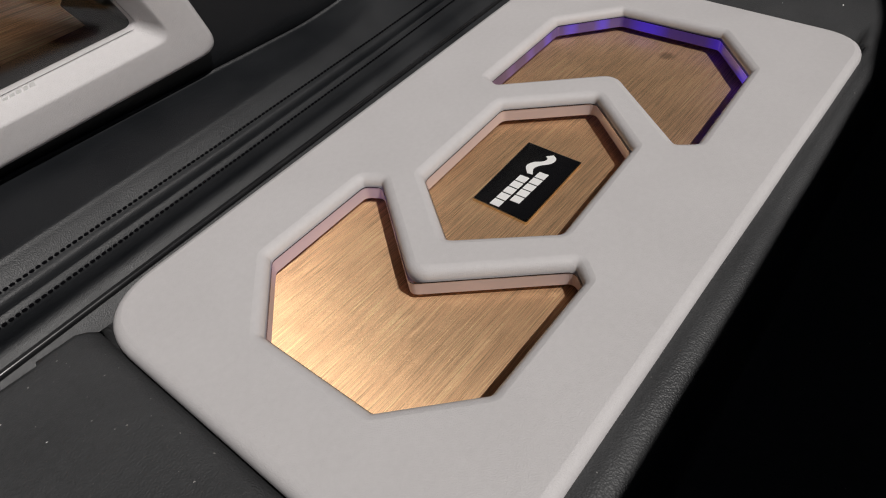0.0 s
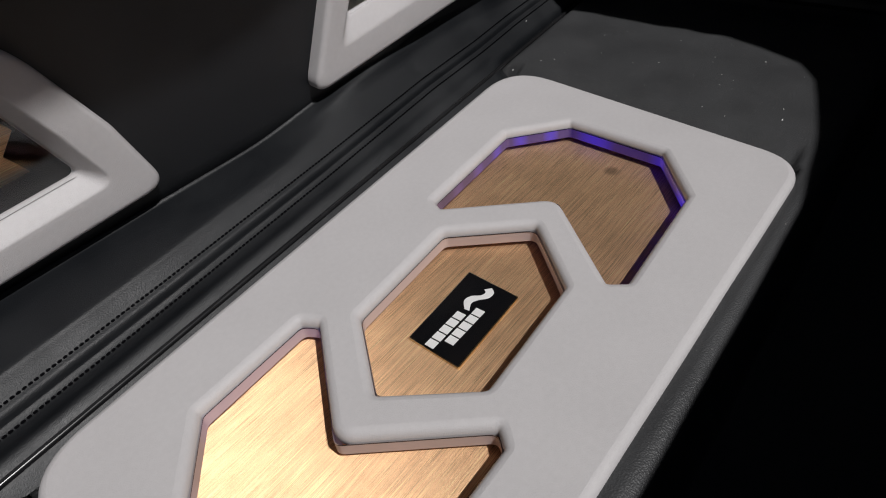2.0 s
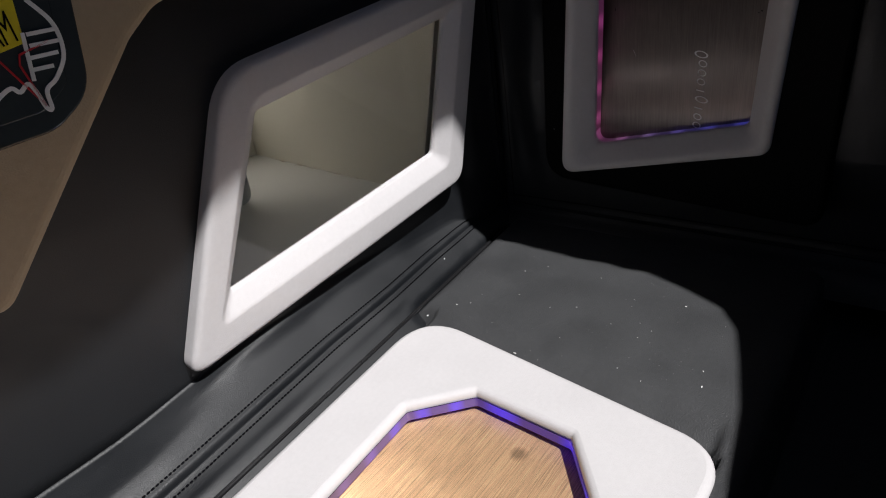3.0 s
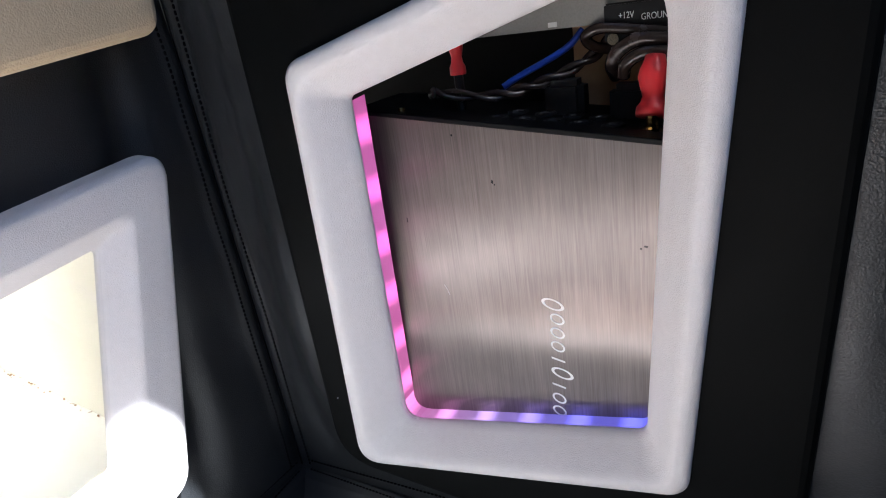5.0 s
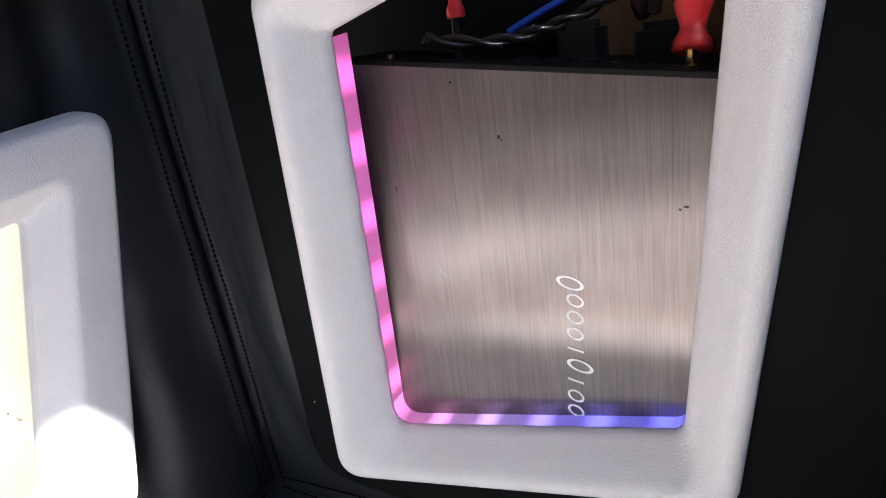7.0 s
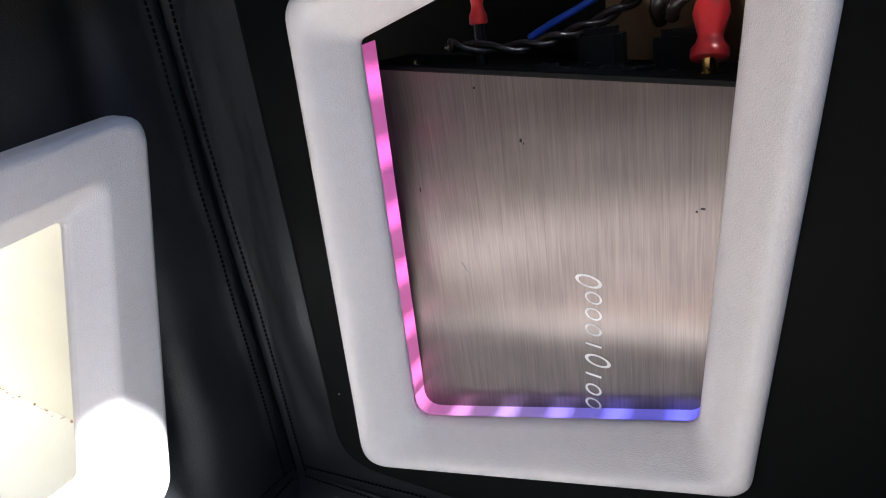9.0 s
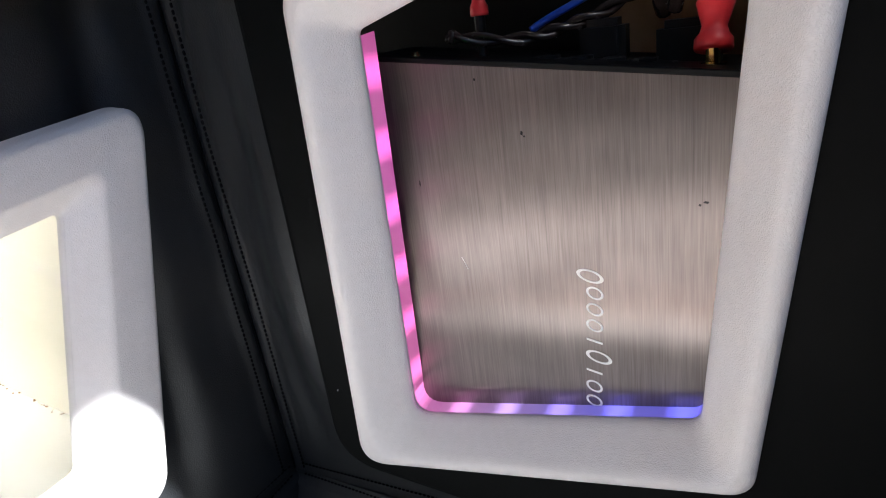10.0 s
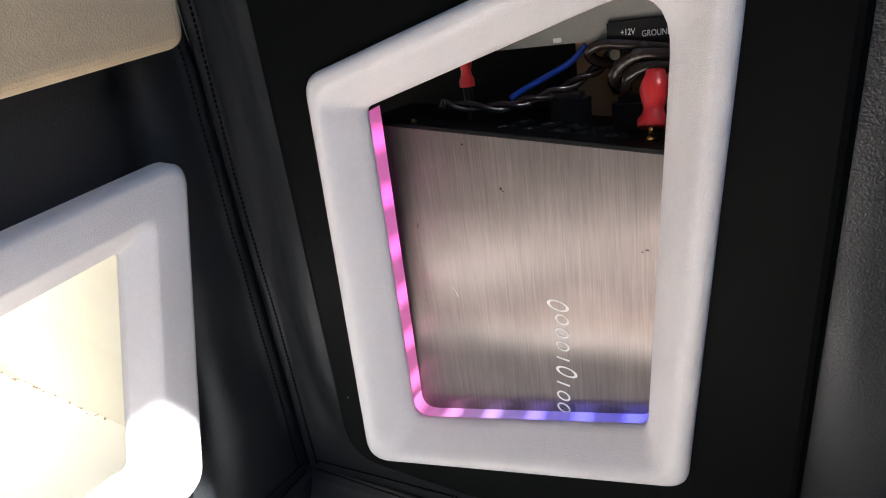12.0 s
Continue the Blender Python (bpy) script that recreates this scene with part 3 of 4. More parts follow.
# two rows of plain white bars and a wave stand for the printed mark
for y0, y1, x0 in ((-0.0020, 0.0052, -0.0400), (-0.0112, -0.0040, -0.0305)):
    for i in range(5):
        a = x0 + i * 0.0074
        part("mark_bar", slab([Vector(p) for p in ((a, y0), (a + 0.0064, y0), (a + 0.0064, y1), (a, y1))], on_floor, -0.0180, -0.0176, 0.0001), M_WHITE, badge)
WAVE_AT = Vector((-0.0055, -0.0010))
wave_lo = spline([(0.0060, -0.0005, 0), (0.0125, 0.0025, 0), (0.0175, 0.0005, 0), (0.0230, -0.0045, 0), (0.0290, -0.0050, 0), (0.0325, -0.0010, 0)], 6)
wave_hi = spline([(0.0055, 0.0035, 0), (0.0120, 0.0085, 0), (0.0180, 0.0070, 0), (0.0225, 0.0015, 0), (0.0265, 0.0005, 0), (0.0285, 0.0030, 0)], 6)
part("mark_wave", slab([p.to_2d() + WAVE_AT for p in wave_lo] + [p.to_2d() + WAVE_AT for p in wave_hi[::-1]], on_floor, -0.0180, -0.0176, 0.0001), M_WHITE, badge)

# ---- cubby frame on the seat-back wall ----
cubby = thing("storage_cubby", (0.27, 0.30, 0.12), "light grey leather framed cubby in the seat-back wall", "cubby")
leather_frame("frame", CUB_OUT, [0.012, 0.020, 0.014, 0.050], CUB_IN, [0.003, 0.006, 0.003, 0.005], on_back, 0.0, -0.014, 0.012, 0.62, cubby, M_GREY)
inn = [Vector(p) for p in CUB_IN]


def quad_plate(name, pts, thick, material, parent, label=""):
    n = (Vector(pts[1]) - Vector(pts[0])).cross(Vector(pts[3]) - Vector(pts[0])).normalized() * thick
    return part(name, loft([[Vector(p) - n for p in pts], [Vector(p) for p in pts]], caps=(True, True)), material, parent, label)


# the compartment reaches far behind the wall and lies lower than its window
right_x = lambda y: 0.562 + 0.10 * (y - 0.55)
quad_plate("compartment_floor", [(0.10, 0.245, 0.012), (right_x(0.245), 0.245, 0.012), (right_x(0.80), 0.80, 0.012), (0.10, 0.80, 0.012)], 0.006, M_LINING, cubby, "pale grey compartment floor with grit along the edge")
quad_plate("compartment_side", [(right_x(0.245), 0.245, 0.008), (right_x(0.245), 0.235, 0.285), (right_x(0.80), 0.80, 0.285), (right_x(0.80), 0.80, 0.008)], 0.006, M_CREAM, cubby, "cream lined compartment side")
# raised out of view to catch the roof sun and brighten the cubby
quad_plate("compartment_bounce_back", [(0.10, 0.80, 0.008), (right_x(0.80), 0.80, 0.008), (right_x(0.80), 0.80, 0.60), (0.10, 0.80, 0.60)], 0.006, M_CREAM, cubby)
quad_plate("compartment_side", [(0.10, 0.80, 0.008), (0.10, 0.80, 0.285), (0.10, 0.235, 0.285), (0.10, 0.245, 0.008)], 0.006, M_CREAM, cubby)
# unseen cream panels added to bounce light round the cubby
window = [on_back(*p, -0.040) for p in inset(inn, -0.020)]
mouth = [Vector((0.10, 0.285, 0.010)), Vector((right_x(0.285), 0.285, 0.010)), Vector((right_x(0.265), 0.265, 0.285)), Vector((0.10, 0.265, 0.285))]
for a, b in ((0, 1), (1, 2), (2, 3), (3, 0)):
    quad_plate("compartment_bounce_front", [window[a], window[b], mouth[b], mouth[a]], 0.003, M_CREAM, cubby)
plate = part("grey_board", slab(rounded([(0.105, 0.014), (0.425, 0.014), (0.425, 0.16), (0.33, 0.26), (0.105, 0.26)], [0.002, 0.02, 0.07, 0.07, 0.002], 8), lambda u, v, d: Vector((u, 0.60 + 0.12 * (u - 0.40) - d, v)), -0.006, 0.006, 0.002), M_GREYPLATE, cubby, "grey rounded board with dark screws")
for u, v in ((0.372, 0.082), (0.333, 0.075)):
    c = Vector((u, 0.60 + 0.12 * (u - 0.40) - 0.0065, v))
    part("screw", tube([c, c + Vector((0, -0.003, 0))], 0.005, 10), M_PLASTIC, plate)
grit = bmesh.new()
for k in range(48):
    y = random.uniform(0.27, 0.75)
    c = Vector((right_x(y) - abs(random.gauss(0, 0.003)), y, 0.0128))
    r = random.uniform(0.0005, 0.0014)
    bmesh.ops.create_icosphere(grit, subdivisions=1, radius=r, matrix=Matrix.Translation(c) @ Matrix.Diagonal((1, 1.6, 0.5, 1)))
tagged(part("grit", grit, M_CARD, cubby), "brown grit along the compartment edge", kind="stuff")
pane = part("acrylic_cover", slab(rounded(inset(inn, -0.001), 0.003, 3), on_back, -0.0135, -0.0105, 0.0002), M_CLEAR, cubby, "clear acrylic cover sheet")
pane.visible_shadow = False

# ---- second framed bay further along ----
gold_bay = thing("framed_amplifier_bay", (-0.25, 0.28, 0.08), "light grey leather framed bay behind a clear acrylic cover", "display bay")
leather_frame("frame", LF_OUT, [0.01, 0.012, 0.05, 0.06, 0.03, 0.02], LF_IN, [0.004, 0.005, 0.02, 0.03, 0.01, 0.004], on_back, 0.0, -0.014, 0.014, 0.70, gold_bay, M_GREY)
lf = [Vector(p) for p in LF_IN]
ring0 = [on_back(*p, -0.0125) for p in rounded(inset(lf, -0.001), 0.004)]
ring1 = [on_back(*p, -0.10) for p in rounded(inset(lf, -0.001), 0.004)]
part("bay_lining", loft([ring0, ring1], caps=(False, True)), M_PLASTIC, gold_bay)
part("bay_plate", slab([Vector(p) for p in ((-0.36, 0.072), (-0.1583, 0.0741), (-0.124, 0.076), (-0.1342, 0.0826), (-0.143, 0.098), (-0.1434, 0.0996), (-0.1308, 0.1134), (-0.1357, 0.1207), (-0.17, 0.150), (-0.36, 0.170))], on_back, -0.051, -0.045, 0.0005), M_GOLD, gold_bay, "jagged brushed gold plate inside the bay")
for i in range(5):
    part("print_bar", slab([Vector((-0.2085 + 0.0042 * i + a, 0.0752 + 0.0005 * i + b)) for a, b in ((0, 0), (0.0030, 0.0003), (0.0034, 0.0034), (0.0004, 0.0031))], on_back, -0.0104, -0.0101, 0.00005), M_WHITE, gold_bay, "white unreadable print")
bay_pane = part("acrylic_cover", slab(rounded(inset(lf, -0.001), 0.003, 3), on_back, -0.0135, -0.0105, 0.0002), M_CLEAR, gold_bay, "clear acrylic cover sheet")
bay_pane.visible_shadow = False

def lettering(text, at, size, parent, axes, material):
    """Printed words in the standard font; axes are the reading direction, the upward one and the one towards the reader."""
    cu = bpy.data.curves.new("lettering", "FONT")
    cu.body, cu.size, cu.extrude, cu.align_x = text, size, 0.0001, "CENTER"
    t = bpy.data.objects.new("tmp", cu)
    scene.collection.objects.link(t)
    bpy.context.view_layer.update()
    me2 = bpy.data.meshes.new_from_object(t.evaluated_get(bpy.context.evaluated_depsgraph_get()))
    bpy.data.objects.remove(t)
    turn = Matrix([Vector(a) for a in axes]).transposed().to_4x4()
    me2.transform(Matrix.Translation(at) @ turn)
    me2.materials.clear()
    me2.materials.append(material)
    ob = new("lettering", me2)
    ob.parent, ob.matrix_parent_inverse = parent, Matrix.Identity(4)
    return ob


# ---- large beige pad above the cubbies, with a smoked window ----
PAD = [(-0.013, 0.181), (0.104, 0.314), (0.126, 0.331), (0.50, 0.376), (0.508, 0.60), (-0.62, 0.60), (-0.60, 0.36), (-0.22, 0.342), (-0.20, 0.333)]
PAD_R = [0.016, 0.03, 0.03, 0.012, 0.02, 0.02, 0.02, 0.03, 0.03]
pad = thing("beige_leather_pad", (0, 0.2, 0.3), "thick beige leather pad above the wall cubbies", "wall pad")
part("pad_body", slab(rounded(PAD, PAD_R, 6), on_back, -0.014, 0.020, 0.009, 5), M_BEIGE, pad, smooth=False)
WIN = [(-0.23, 0.262), (0.046, 0.2775), (0.070, 0.293), (0.088, 0.46), (-0.23, 0.46)]
winl = part("smoked_window", slab(rounded(WIN, [0.02, 0.03, 0.03, 0.02, 0.02], 6), on_back, 0.010, 0.0215, 0.0015), M_TINT, pad, "smoked acrylic window with a printed emblem")
part("window_lip", slab(rounded(inset([Vector(p) for p in WIN], 0.012), [0.02, 0.012, 0.012, 0.02, 0.02], 6), on_back, 0.02, 0.0225, 0.0008), M_TINT, winl)
def print_line(name, pts, r, material, smooth_n=0):
    """A flat printed stroke on the smoked window."""
    path = spline([(u, v, 0) for u, v in pts], smooth_n) if smooth_n else [Vector((u, v, 0)) for u, v in pts]
    rings = []
    for i, p in enumerate(path):
        d = (path[min(i + 1, len(path) - 1)] - path[max(i - 1, 0)]).normalized()
        k = Vector((-d.y, d.x, 0)) * r
        rings.append([on_back(p.x + k.x, p.y + k.y, 0.0226), on_back(p.x + k.x, p.y + k.y, 0.0232), on_back(p.x - k.x, p.y - k.y, 0.0232), on_back(p.x - k.x, p.y - k.y, 0.0226)])
    return part(name, loft(rings), material, winl)


print_line("emblem_outline", [(-0.075, 0.2925), (-0.055, 0.291), (-0.040, 0.2975), (-0.031, 0.311), (-0.022, 0.3125), (-0.0092, 0.3008), (-0.0034, 0.2947), (0.0046, 0.2934), (0.0162, 0.2973), (0.0257, 0.3032), (0.0309, 0.305), (0.0341, 0.3022), (0.0389, 0.3053),
                              (0.0414, 0.3011), (0.0438, 0.2912), (0.0463, 0.2905), (0.0470, 0.300), (0.0535, 0.3047), (0.0606, 0.3141), (0.0622, 0.3244), (0.0600, 0.334), (0.052, 0.345)], 0.0011, M_WHITE, 5)
for a, b in (((0.043, 0.3174), (0.0590, 0.3176)), ((0.0426, 0.3115), (0.0545, 0.3114)), ((0.0463, 0.3232), (0.0617, 0.3232)), ((0.0467, 0.3288), (0.0618, 0.3290)), ((0.0425, 0.3060), (0.0450, 0.330))):
    print_line("emblem_rib", [a, b], 0.0010, M_WHITE)
part("emblem_sign", slab([Vector(p) for p in ((0.0140, 0.3190), (0.0445, 0.3250), (0.0470, 0.356), (0.0150, 0.352))], on_back, 0.0222, 0.0230, 0.0002), M_YELLOW, winl)
tilt = Vector((0.98, -0.02, 0.19))
lettering("TEAM", on_back(0.0305, 0.3245, 0.0233), 0.0098, winl, (tilt, (-0.25, -0.24, 2.2), WN), M_GLOSSBLACK)
lettering("GREAT", on_back(-0.0015, 0.3128, 0.0228), 0.0056, winl, (tilt, (-0.15, -0.11, 1), WN), M_WHITE)
for i in range(6):
    u = -0.046 + 0.0092 * i
    part("emblem_bar", slab([Vector(p) for p in ((u, 0.315 + 0.0012 * i), (u + 0.0072, 0.316 + 0.0012 * i), (u + 0.0085, 0.342 + 0.0012 * i), (u + 0.0013, 0.341 + 0.0012 * i))], on_back, 0.0222, 0.0229, 0.0002), M_WHITE, winl)
print_line("emblem_pulse", [(-0.060, 0.302), (-0.0061, 0.309), (0.0045, 0.3115), (0.0060, 0.3175), (0.0135, 0.3050), (0.0145, 0.3130), (0.0240, 0.3165), (0.0250, 0.3200), (0.0290, 0.3210), (0.0440, 0.2925)], 0.0005, M_REDPRINT)
print_line("emblem_pulse", [(0.0440, 0.2925), (0.0385, 0.3150), (0.0400, 0.3200), (0.0560, 0.3240)], 0.0005, M_REDPRINT)

# ---- side board with the framed amplifier ----
BOARD = [(-0.148, 0.066), (-0.078, 0.062), (0.147, 0.050), (0.157, 0.36), (0.166, 0.62), (-0.097, 0.62), (-0.1205, 0.36)]
S_WR = [0.011, 0.008, 0.022, 0.004]
brd = rounded(BOARD, [0.032, 0.06, 0.02, 0.1, 0.02, 0.02, 0.1], 8)
n = len(brd)
rings = [[on_side(*p, -0.020) for p in brd]]
for k in range(4):
    a = k / 3 * math.pi / 2
    pts = []
    for i in range(n):
        u = (brd[(i + 1) % n] - brd[i - 1]).normalized()
        pts.append(brd[i] + Vector((-u.y, u.x)) * 0.005 * (1 - math.cos(a)))
    rings.append([on_side(*p, -0.011 + 0.005 * math.sin(a)) for p in pts])
bmb = loft(rings)
edge_in = [bmb.verts.new(on_side(*p, -0.006)) for p in rounded(inset([Vector(p) for p in S_OUT], 0.004), 0.010, 8)]
bmb.verts.ensure_lookup_table()
edge_out = [bmb.verts[4 * n + i] for i in range(n)]
es_ = [bmb.edges.get((edge_out[i], edge_out[(i + 1) % n])) for i in range(n)]
m_ = len(edge_in)
es_ += [bmb.edges.new((edge_in[i], edge_in[(i + 1) % m_])) for i in range(m_)]
bmesh.ops.triangle_fill(bmb, use_beauty=True, edges=es_, normal=SN)
board = tagged(part("side_board", bmb, M_BOARD), "black vinyl covered side board round the amplifier frame", "side panel", kind="structure")

ampframe = thing("amplifier_frame", on_side(0, 0.11, -0.006), "light grey leather frame with a pink and blue lit acrylic edge", "frame")
leather_frame("frame", S_OUT, [0.014, 0.014, 0.02, 0.014], S_WIN, S_WR, on_side, 0.0, -0.012, 0.020, 0.36, ampframe, M_GREY, crisp=0.7)
# unseen black board added so that the amplifier's plate mirrors dark
rb = [[on_side(*p, d) for p in rounded(q, r)] for q, r, d in ((inset(S_OUT, 0.003), 0.012, -0.0225), (inset(S_WIN, -0.0018), 0.008, -0.0225), (inset(S_WIN, -0.0018), 0.008, -0.0245), (inset(S_OUT, 0.003), 0.012, -0.0245))]
part("hidden_dark_board", loft(rb), M_PLASTIC, ampframe, "unseen black board that keeps the amplifier's reflection dark")
# acrylic edge that carries the light: an open ring behind the window
sw = [Vector(p) for p in S_WIN]
edge = rounded(inset(sw, -0.0004), S_WR)
for run, mt, label in (([edge[27].lerp(edge[0], k / 12) for k in range(13)], edge_glow("pink_strip_light", [(1.0, 0.20, 0.52), (1.0, 0.13, 0.48), (0.95, 0.12, 0.55), (0.95, 0.12, 0.48)], 0.062, (0.38, 0.22, 0.34), (0, 0, 1), (0.112, 0.33), 0.0345, 0.2435), "pink glowing acrylic light strip"),
                        (edge[:7] + [edge[6].lerp(edge[7], k / 12) for k in range(1, 13)] + edge[8:12], edge_glow("blue_strip_light", [(0.13, 0.13, 1.0), (0.20, 0.17, 1.0), (0.52, 0.30, 0.75), (0.95, 0.22, 0.55)], 0.062, (0.30, 0.24, 0.36), (0, 1, 0), (-0.075, 0.08), 0.0310, 0.0570), "pink to blue glowing acrylic light strip")):
    rings = [[on_side(*p, d) for d in (-0.0208, -0.0245, -0.029, -0.0345)] for p in run]
    part("light_strip", loft(rings, closed=False), mt, ampframe, label)

# the amplifier itself
silver_amp = thing("silver_amplifier", on_amp(0, 0.05, -0.05), "brushed aluminium amplifier standing behind the side frame", "amplifier")
edge_v = lambda u: 0.3068 - 0.11 * u
rings = []
low = ((0.086, -0.002), (0.092, 0.0), (0.2, 0.0))
ROLL_U = ((-0.106, -0.0050), (-0.104, -0.0022), (-0.100, -0.0006), (-0.094, 0.0), (0.0, 0.0), (0.07, 0.0), (0.13, 0.0))
for u, d in ROLL_U:
    rings.append([on_amp(u, v, d + e) for v, e in low] + [on_amp(u, edge_v(u), d)])
part("top_plate", loft(rings, closed=False), M_STEEL, silver_amp, smooth=True)
part("body_block", slab([Vector(p) for p in ((-0.1, 0.088), (0.13, 0.088), (0.13, edge_v(0.13) - 0.002), (-0.1, edge_v(-0.1) - 0.002))], on_amp, -0.075, -0.032, 0.001), M_PLASTIC, silver_amp)
lip = []
for u, d in ROLL_U:
    v = edge_v(u)
    lip.append([on_amp(u, v, d - 0.012), on_amp(u, v, d + 0.0003), on_amp(u, v + 0.0006, d + 0.0008), on_amp(u, v + 0.0022, d + 0.0008), on_amp(u, v + 0.0028, d + 0.0002), on_amp(u, v + 0.0028, d - 0.012)])
part("end_lip", loft(lip, caps=(True, True)), M_END, silver_amp)
on_end = lambda u, e, h=0.0: Vector((0.552 + e, -u, edge_v(u) + h))
quad_plate("end_panel", [on_end(-0.066, 0.001), on_end(0.13, 0.0), on_end(0.13, 0.07), on_end(-0.1, 0.07), on_end(-0.1, 0.018), on_end(-0.084, 0.007)], 0.003, M_END, silver_amp, "black connector end panel with round sockets")


def ring_socket(c, r):
    """A raised socket collar with a sunken middle, standing on the end panel."""
    prof = ((r, 0.0), (r, 0.0014), (r * 0.82, 0.0018), (r * 0.62, 0.0014), (r * 0.55, 0.0004), (0.0006, 0.0004))
    return loft([[c + Vector((math.cos(a) * q, math.sin(a) * q, h)) for a in (2 * math.pi * j / 16 for j in range(16))] for q, h in prof], caps=(False, True))


for u, e in ((-0.0073, 0.018), (0.0078, 0.018), (0.0240, 0.018), (0.0381, 0.018), (0.0546, 0.018), (-0.002, 0.034), (0.014, 0.034), (0.030, 0.033), (0.044, 0.033)):
    part("socket", ring_socket(on_end(u, e), 0.0058), M_PLASTIC, silver_amp, smooth=False)
part("end_screw", tube([on_end(-0.0605, 0.006), on_end(-0.0605, 0.006, 0.0046)], 0.0021, 10), M_BRASS, silver_amp, "small brass screw")
part("status_led", ring_socket(on_end(-0.0501, 0.012), 0.0013), M_REDPRINT, silver_amp, "tiny unlit red status light")
part("status_led", ring_socket(on_end(-0.0419, 0.012), 0.0017), glow("green_led", (0.05, 1.0, 0.15), 0.08, (0.05, 0.3, 0.08)), silver_amp, "tiny green status light")


def boot(name, base, top, scale=1.0):
    """A red terminal boot: flared foot, waist and sleeve, over a brass stud."""
    base, top = Vector(base), Vector(top)
    prof = ((0.0, 0.0072), (0.04, 0.0076), (0.16, 0.0074), (0.24, 0.0056), (0.34, 0.0048), (0.5, 0.0062), (0.66, 0.0074), (0.8, 0.0066), (0.92, 0.0050), (1.0, 0.0046))
    t = thing(name, base, "red rubber terminal boot on the amplifier", "terminal boot", "terminal boots")
    part("sleeve", tube([base.lerp(top, f) for f, _ in prof], 1.0, 14, [r * scale for _, r in prof]), M_RED, t, smooth=True)
    if scale > 1:
        part("stud", tube([base + Vector((0, 0, -0.006)), base + Vector((0, 0, 0.001))], 0.0030, 10), M_BRASS, t, "brass stud")
        part("washer", tube([base + Vector((0, 0, -0.0075)), base + Vector((0, 0, -0.005))], 0.0055, 14), M_CHROME, t)
    return t


boot("terminal_boot", on_end(0.0742, 0.013, 0.0075), on_end(0.0742, 0.023, 0.0345), 1.02)
small = boot("terminal_boot", (0.585, 0.0362, 0.3306), (0.586, 0.0362, 0.358), 0.62)
part("post", tube([(0.585, 0.0362, 0.307), (0.585, 0.0362, 0.3340)], 0.0028, 10), M_PLASTIC, small, "black post")


def cable(name, pts, r, material, label, strands=0):
    t = thing(name, pts[0], label, "cable")
    path = spline(pts, 8)
    if strands:
        for k in range(strands):
            tw = []
            for i, p in enumerate(path):
                d = (path[min(i + 1, len(path) - 1)] - path[max(i - 1, 0)]).normalized()
                u = Vector((0, 0, 1)) - d * d.z
                u.normalize()
                v = d.cross(u)
                a = i * 0.55 + 2 * math.pi * k / strands
                tw.append(p + (u * math.cos(a) + v * math.sin(a)) * r * 0.6)
            part("strand", tube(tw, r * 0.62, 7), material, t, smooth=True)
    else:
        part("jacket", tube(path, r, 9), material, t, smooth=True)
    return t


cable("speaker_cable", [(0.576, 0.0500, 0.3230), (0.578, 0.0455, 0.3216), (0.585, 0.0182, 0.3176), (0.590, -0.0015, 0.3197), (0.600, -0.0191, 0.3245), (0.610, -0.0367, 0.3330), (0.618, -0.045, 0.342)], 0.0031, M_WIRE, "twisted smoky clear speaker cable over the amplifier", 2)
cable("blue_wire", [(0.596, 0.014, 0.3205), (0.600, 0.0056, 0.3251), (0.610, -0.0188, 0.3367), (0.616, -0.028, 0.346)], 0.0019, M_BLUE, "thin blue remote wire")
cable("power_cable", [(0.600, -0.100, 0.3385), (0.598, -0.0773, 0.3415), (0.598, -0.0560, 0.3450), (0.599, -0.0420, 0.3465), (0.600, -0.0340, 0.3430), (0.606, -0.0370, 0.3370), (0.614, -0.046, 0.334)], 0.0030, M_WIRE, "thick smoky power cable looping behind the frame")
cable("power_cable", [(0.592, -0.100, 0.3350), (0.590, -0.0788, 0.3385), (0.589, -0.0640, 0.3400), (0.589, -0.0540, 0.3355), (0.590, -0.0500, 0.3290), (0.598, -0.0500, 0.322)], 0.0038, M_WIRE, "thick smoky power cable bending down")
cable("power_cable", [(0.587, -0.098, 0.3300), (0.585, -0.0779, 0.3335), (0.584, -0.0660, 0.3335), (0.584, -0.0585, 0.3290), (0.588, -0.0560, 0.3230)], 0.0034, M_WIRE, "thick smoky power cable by the red boot")
card = thing("fibre_board", (0.64, 0, 0.30), "brown fibreboard behind the amplifier", "board")
part("sheet", box(0.636, 0.642, -0.14, -0.016, 0.22, 0.47), M_CARD, card)
for y0, y1, x, top in ((-0.0335, -0.0115, 0.590, 0.3222), (-0.0750, -0.0472, 0.590, 0.3182)):
    part("connector_block", box(x, x + 0.016, y0, y1, top - 0.024, top, 0.0036), M_PLASTIC, silver_amp, "rounded black connector block")
upper = thing("upper_amplifier", (0.60, -0.03, 0.34), "second amplifier above with a black terminal strip", "amplifier")
part("case", box(0.604, 0.632, -0.13, 0.06, 0.3482, 0.45, 0.002), M_CASE, upper, "brushed silver case")
strip_t = part("terminal_strip", box(0.600, 0.630, -0.13, -0.0440, 0.3385, 0.3580, 0.001), M_PLASTIC, upper, "black terminal strip with white lettering")
part("terminal_screw", tube([(0.602, -0.0489, 0.3406), (0.5975, -0.0489, 0.3406)], 0.0030, 12), M_CHROME, upper)


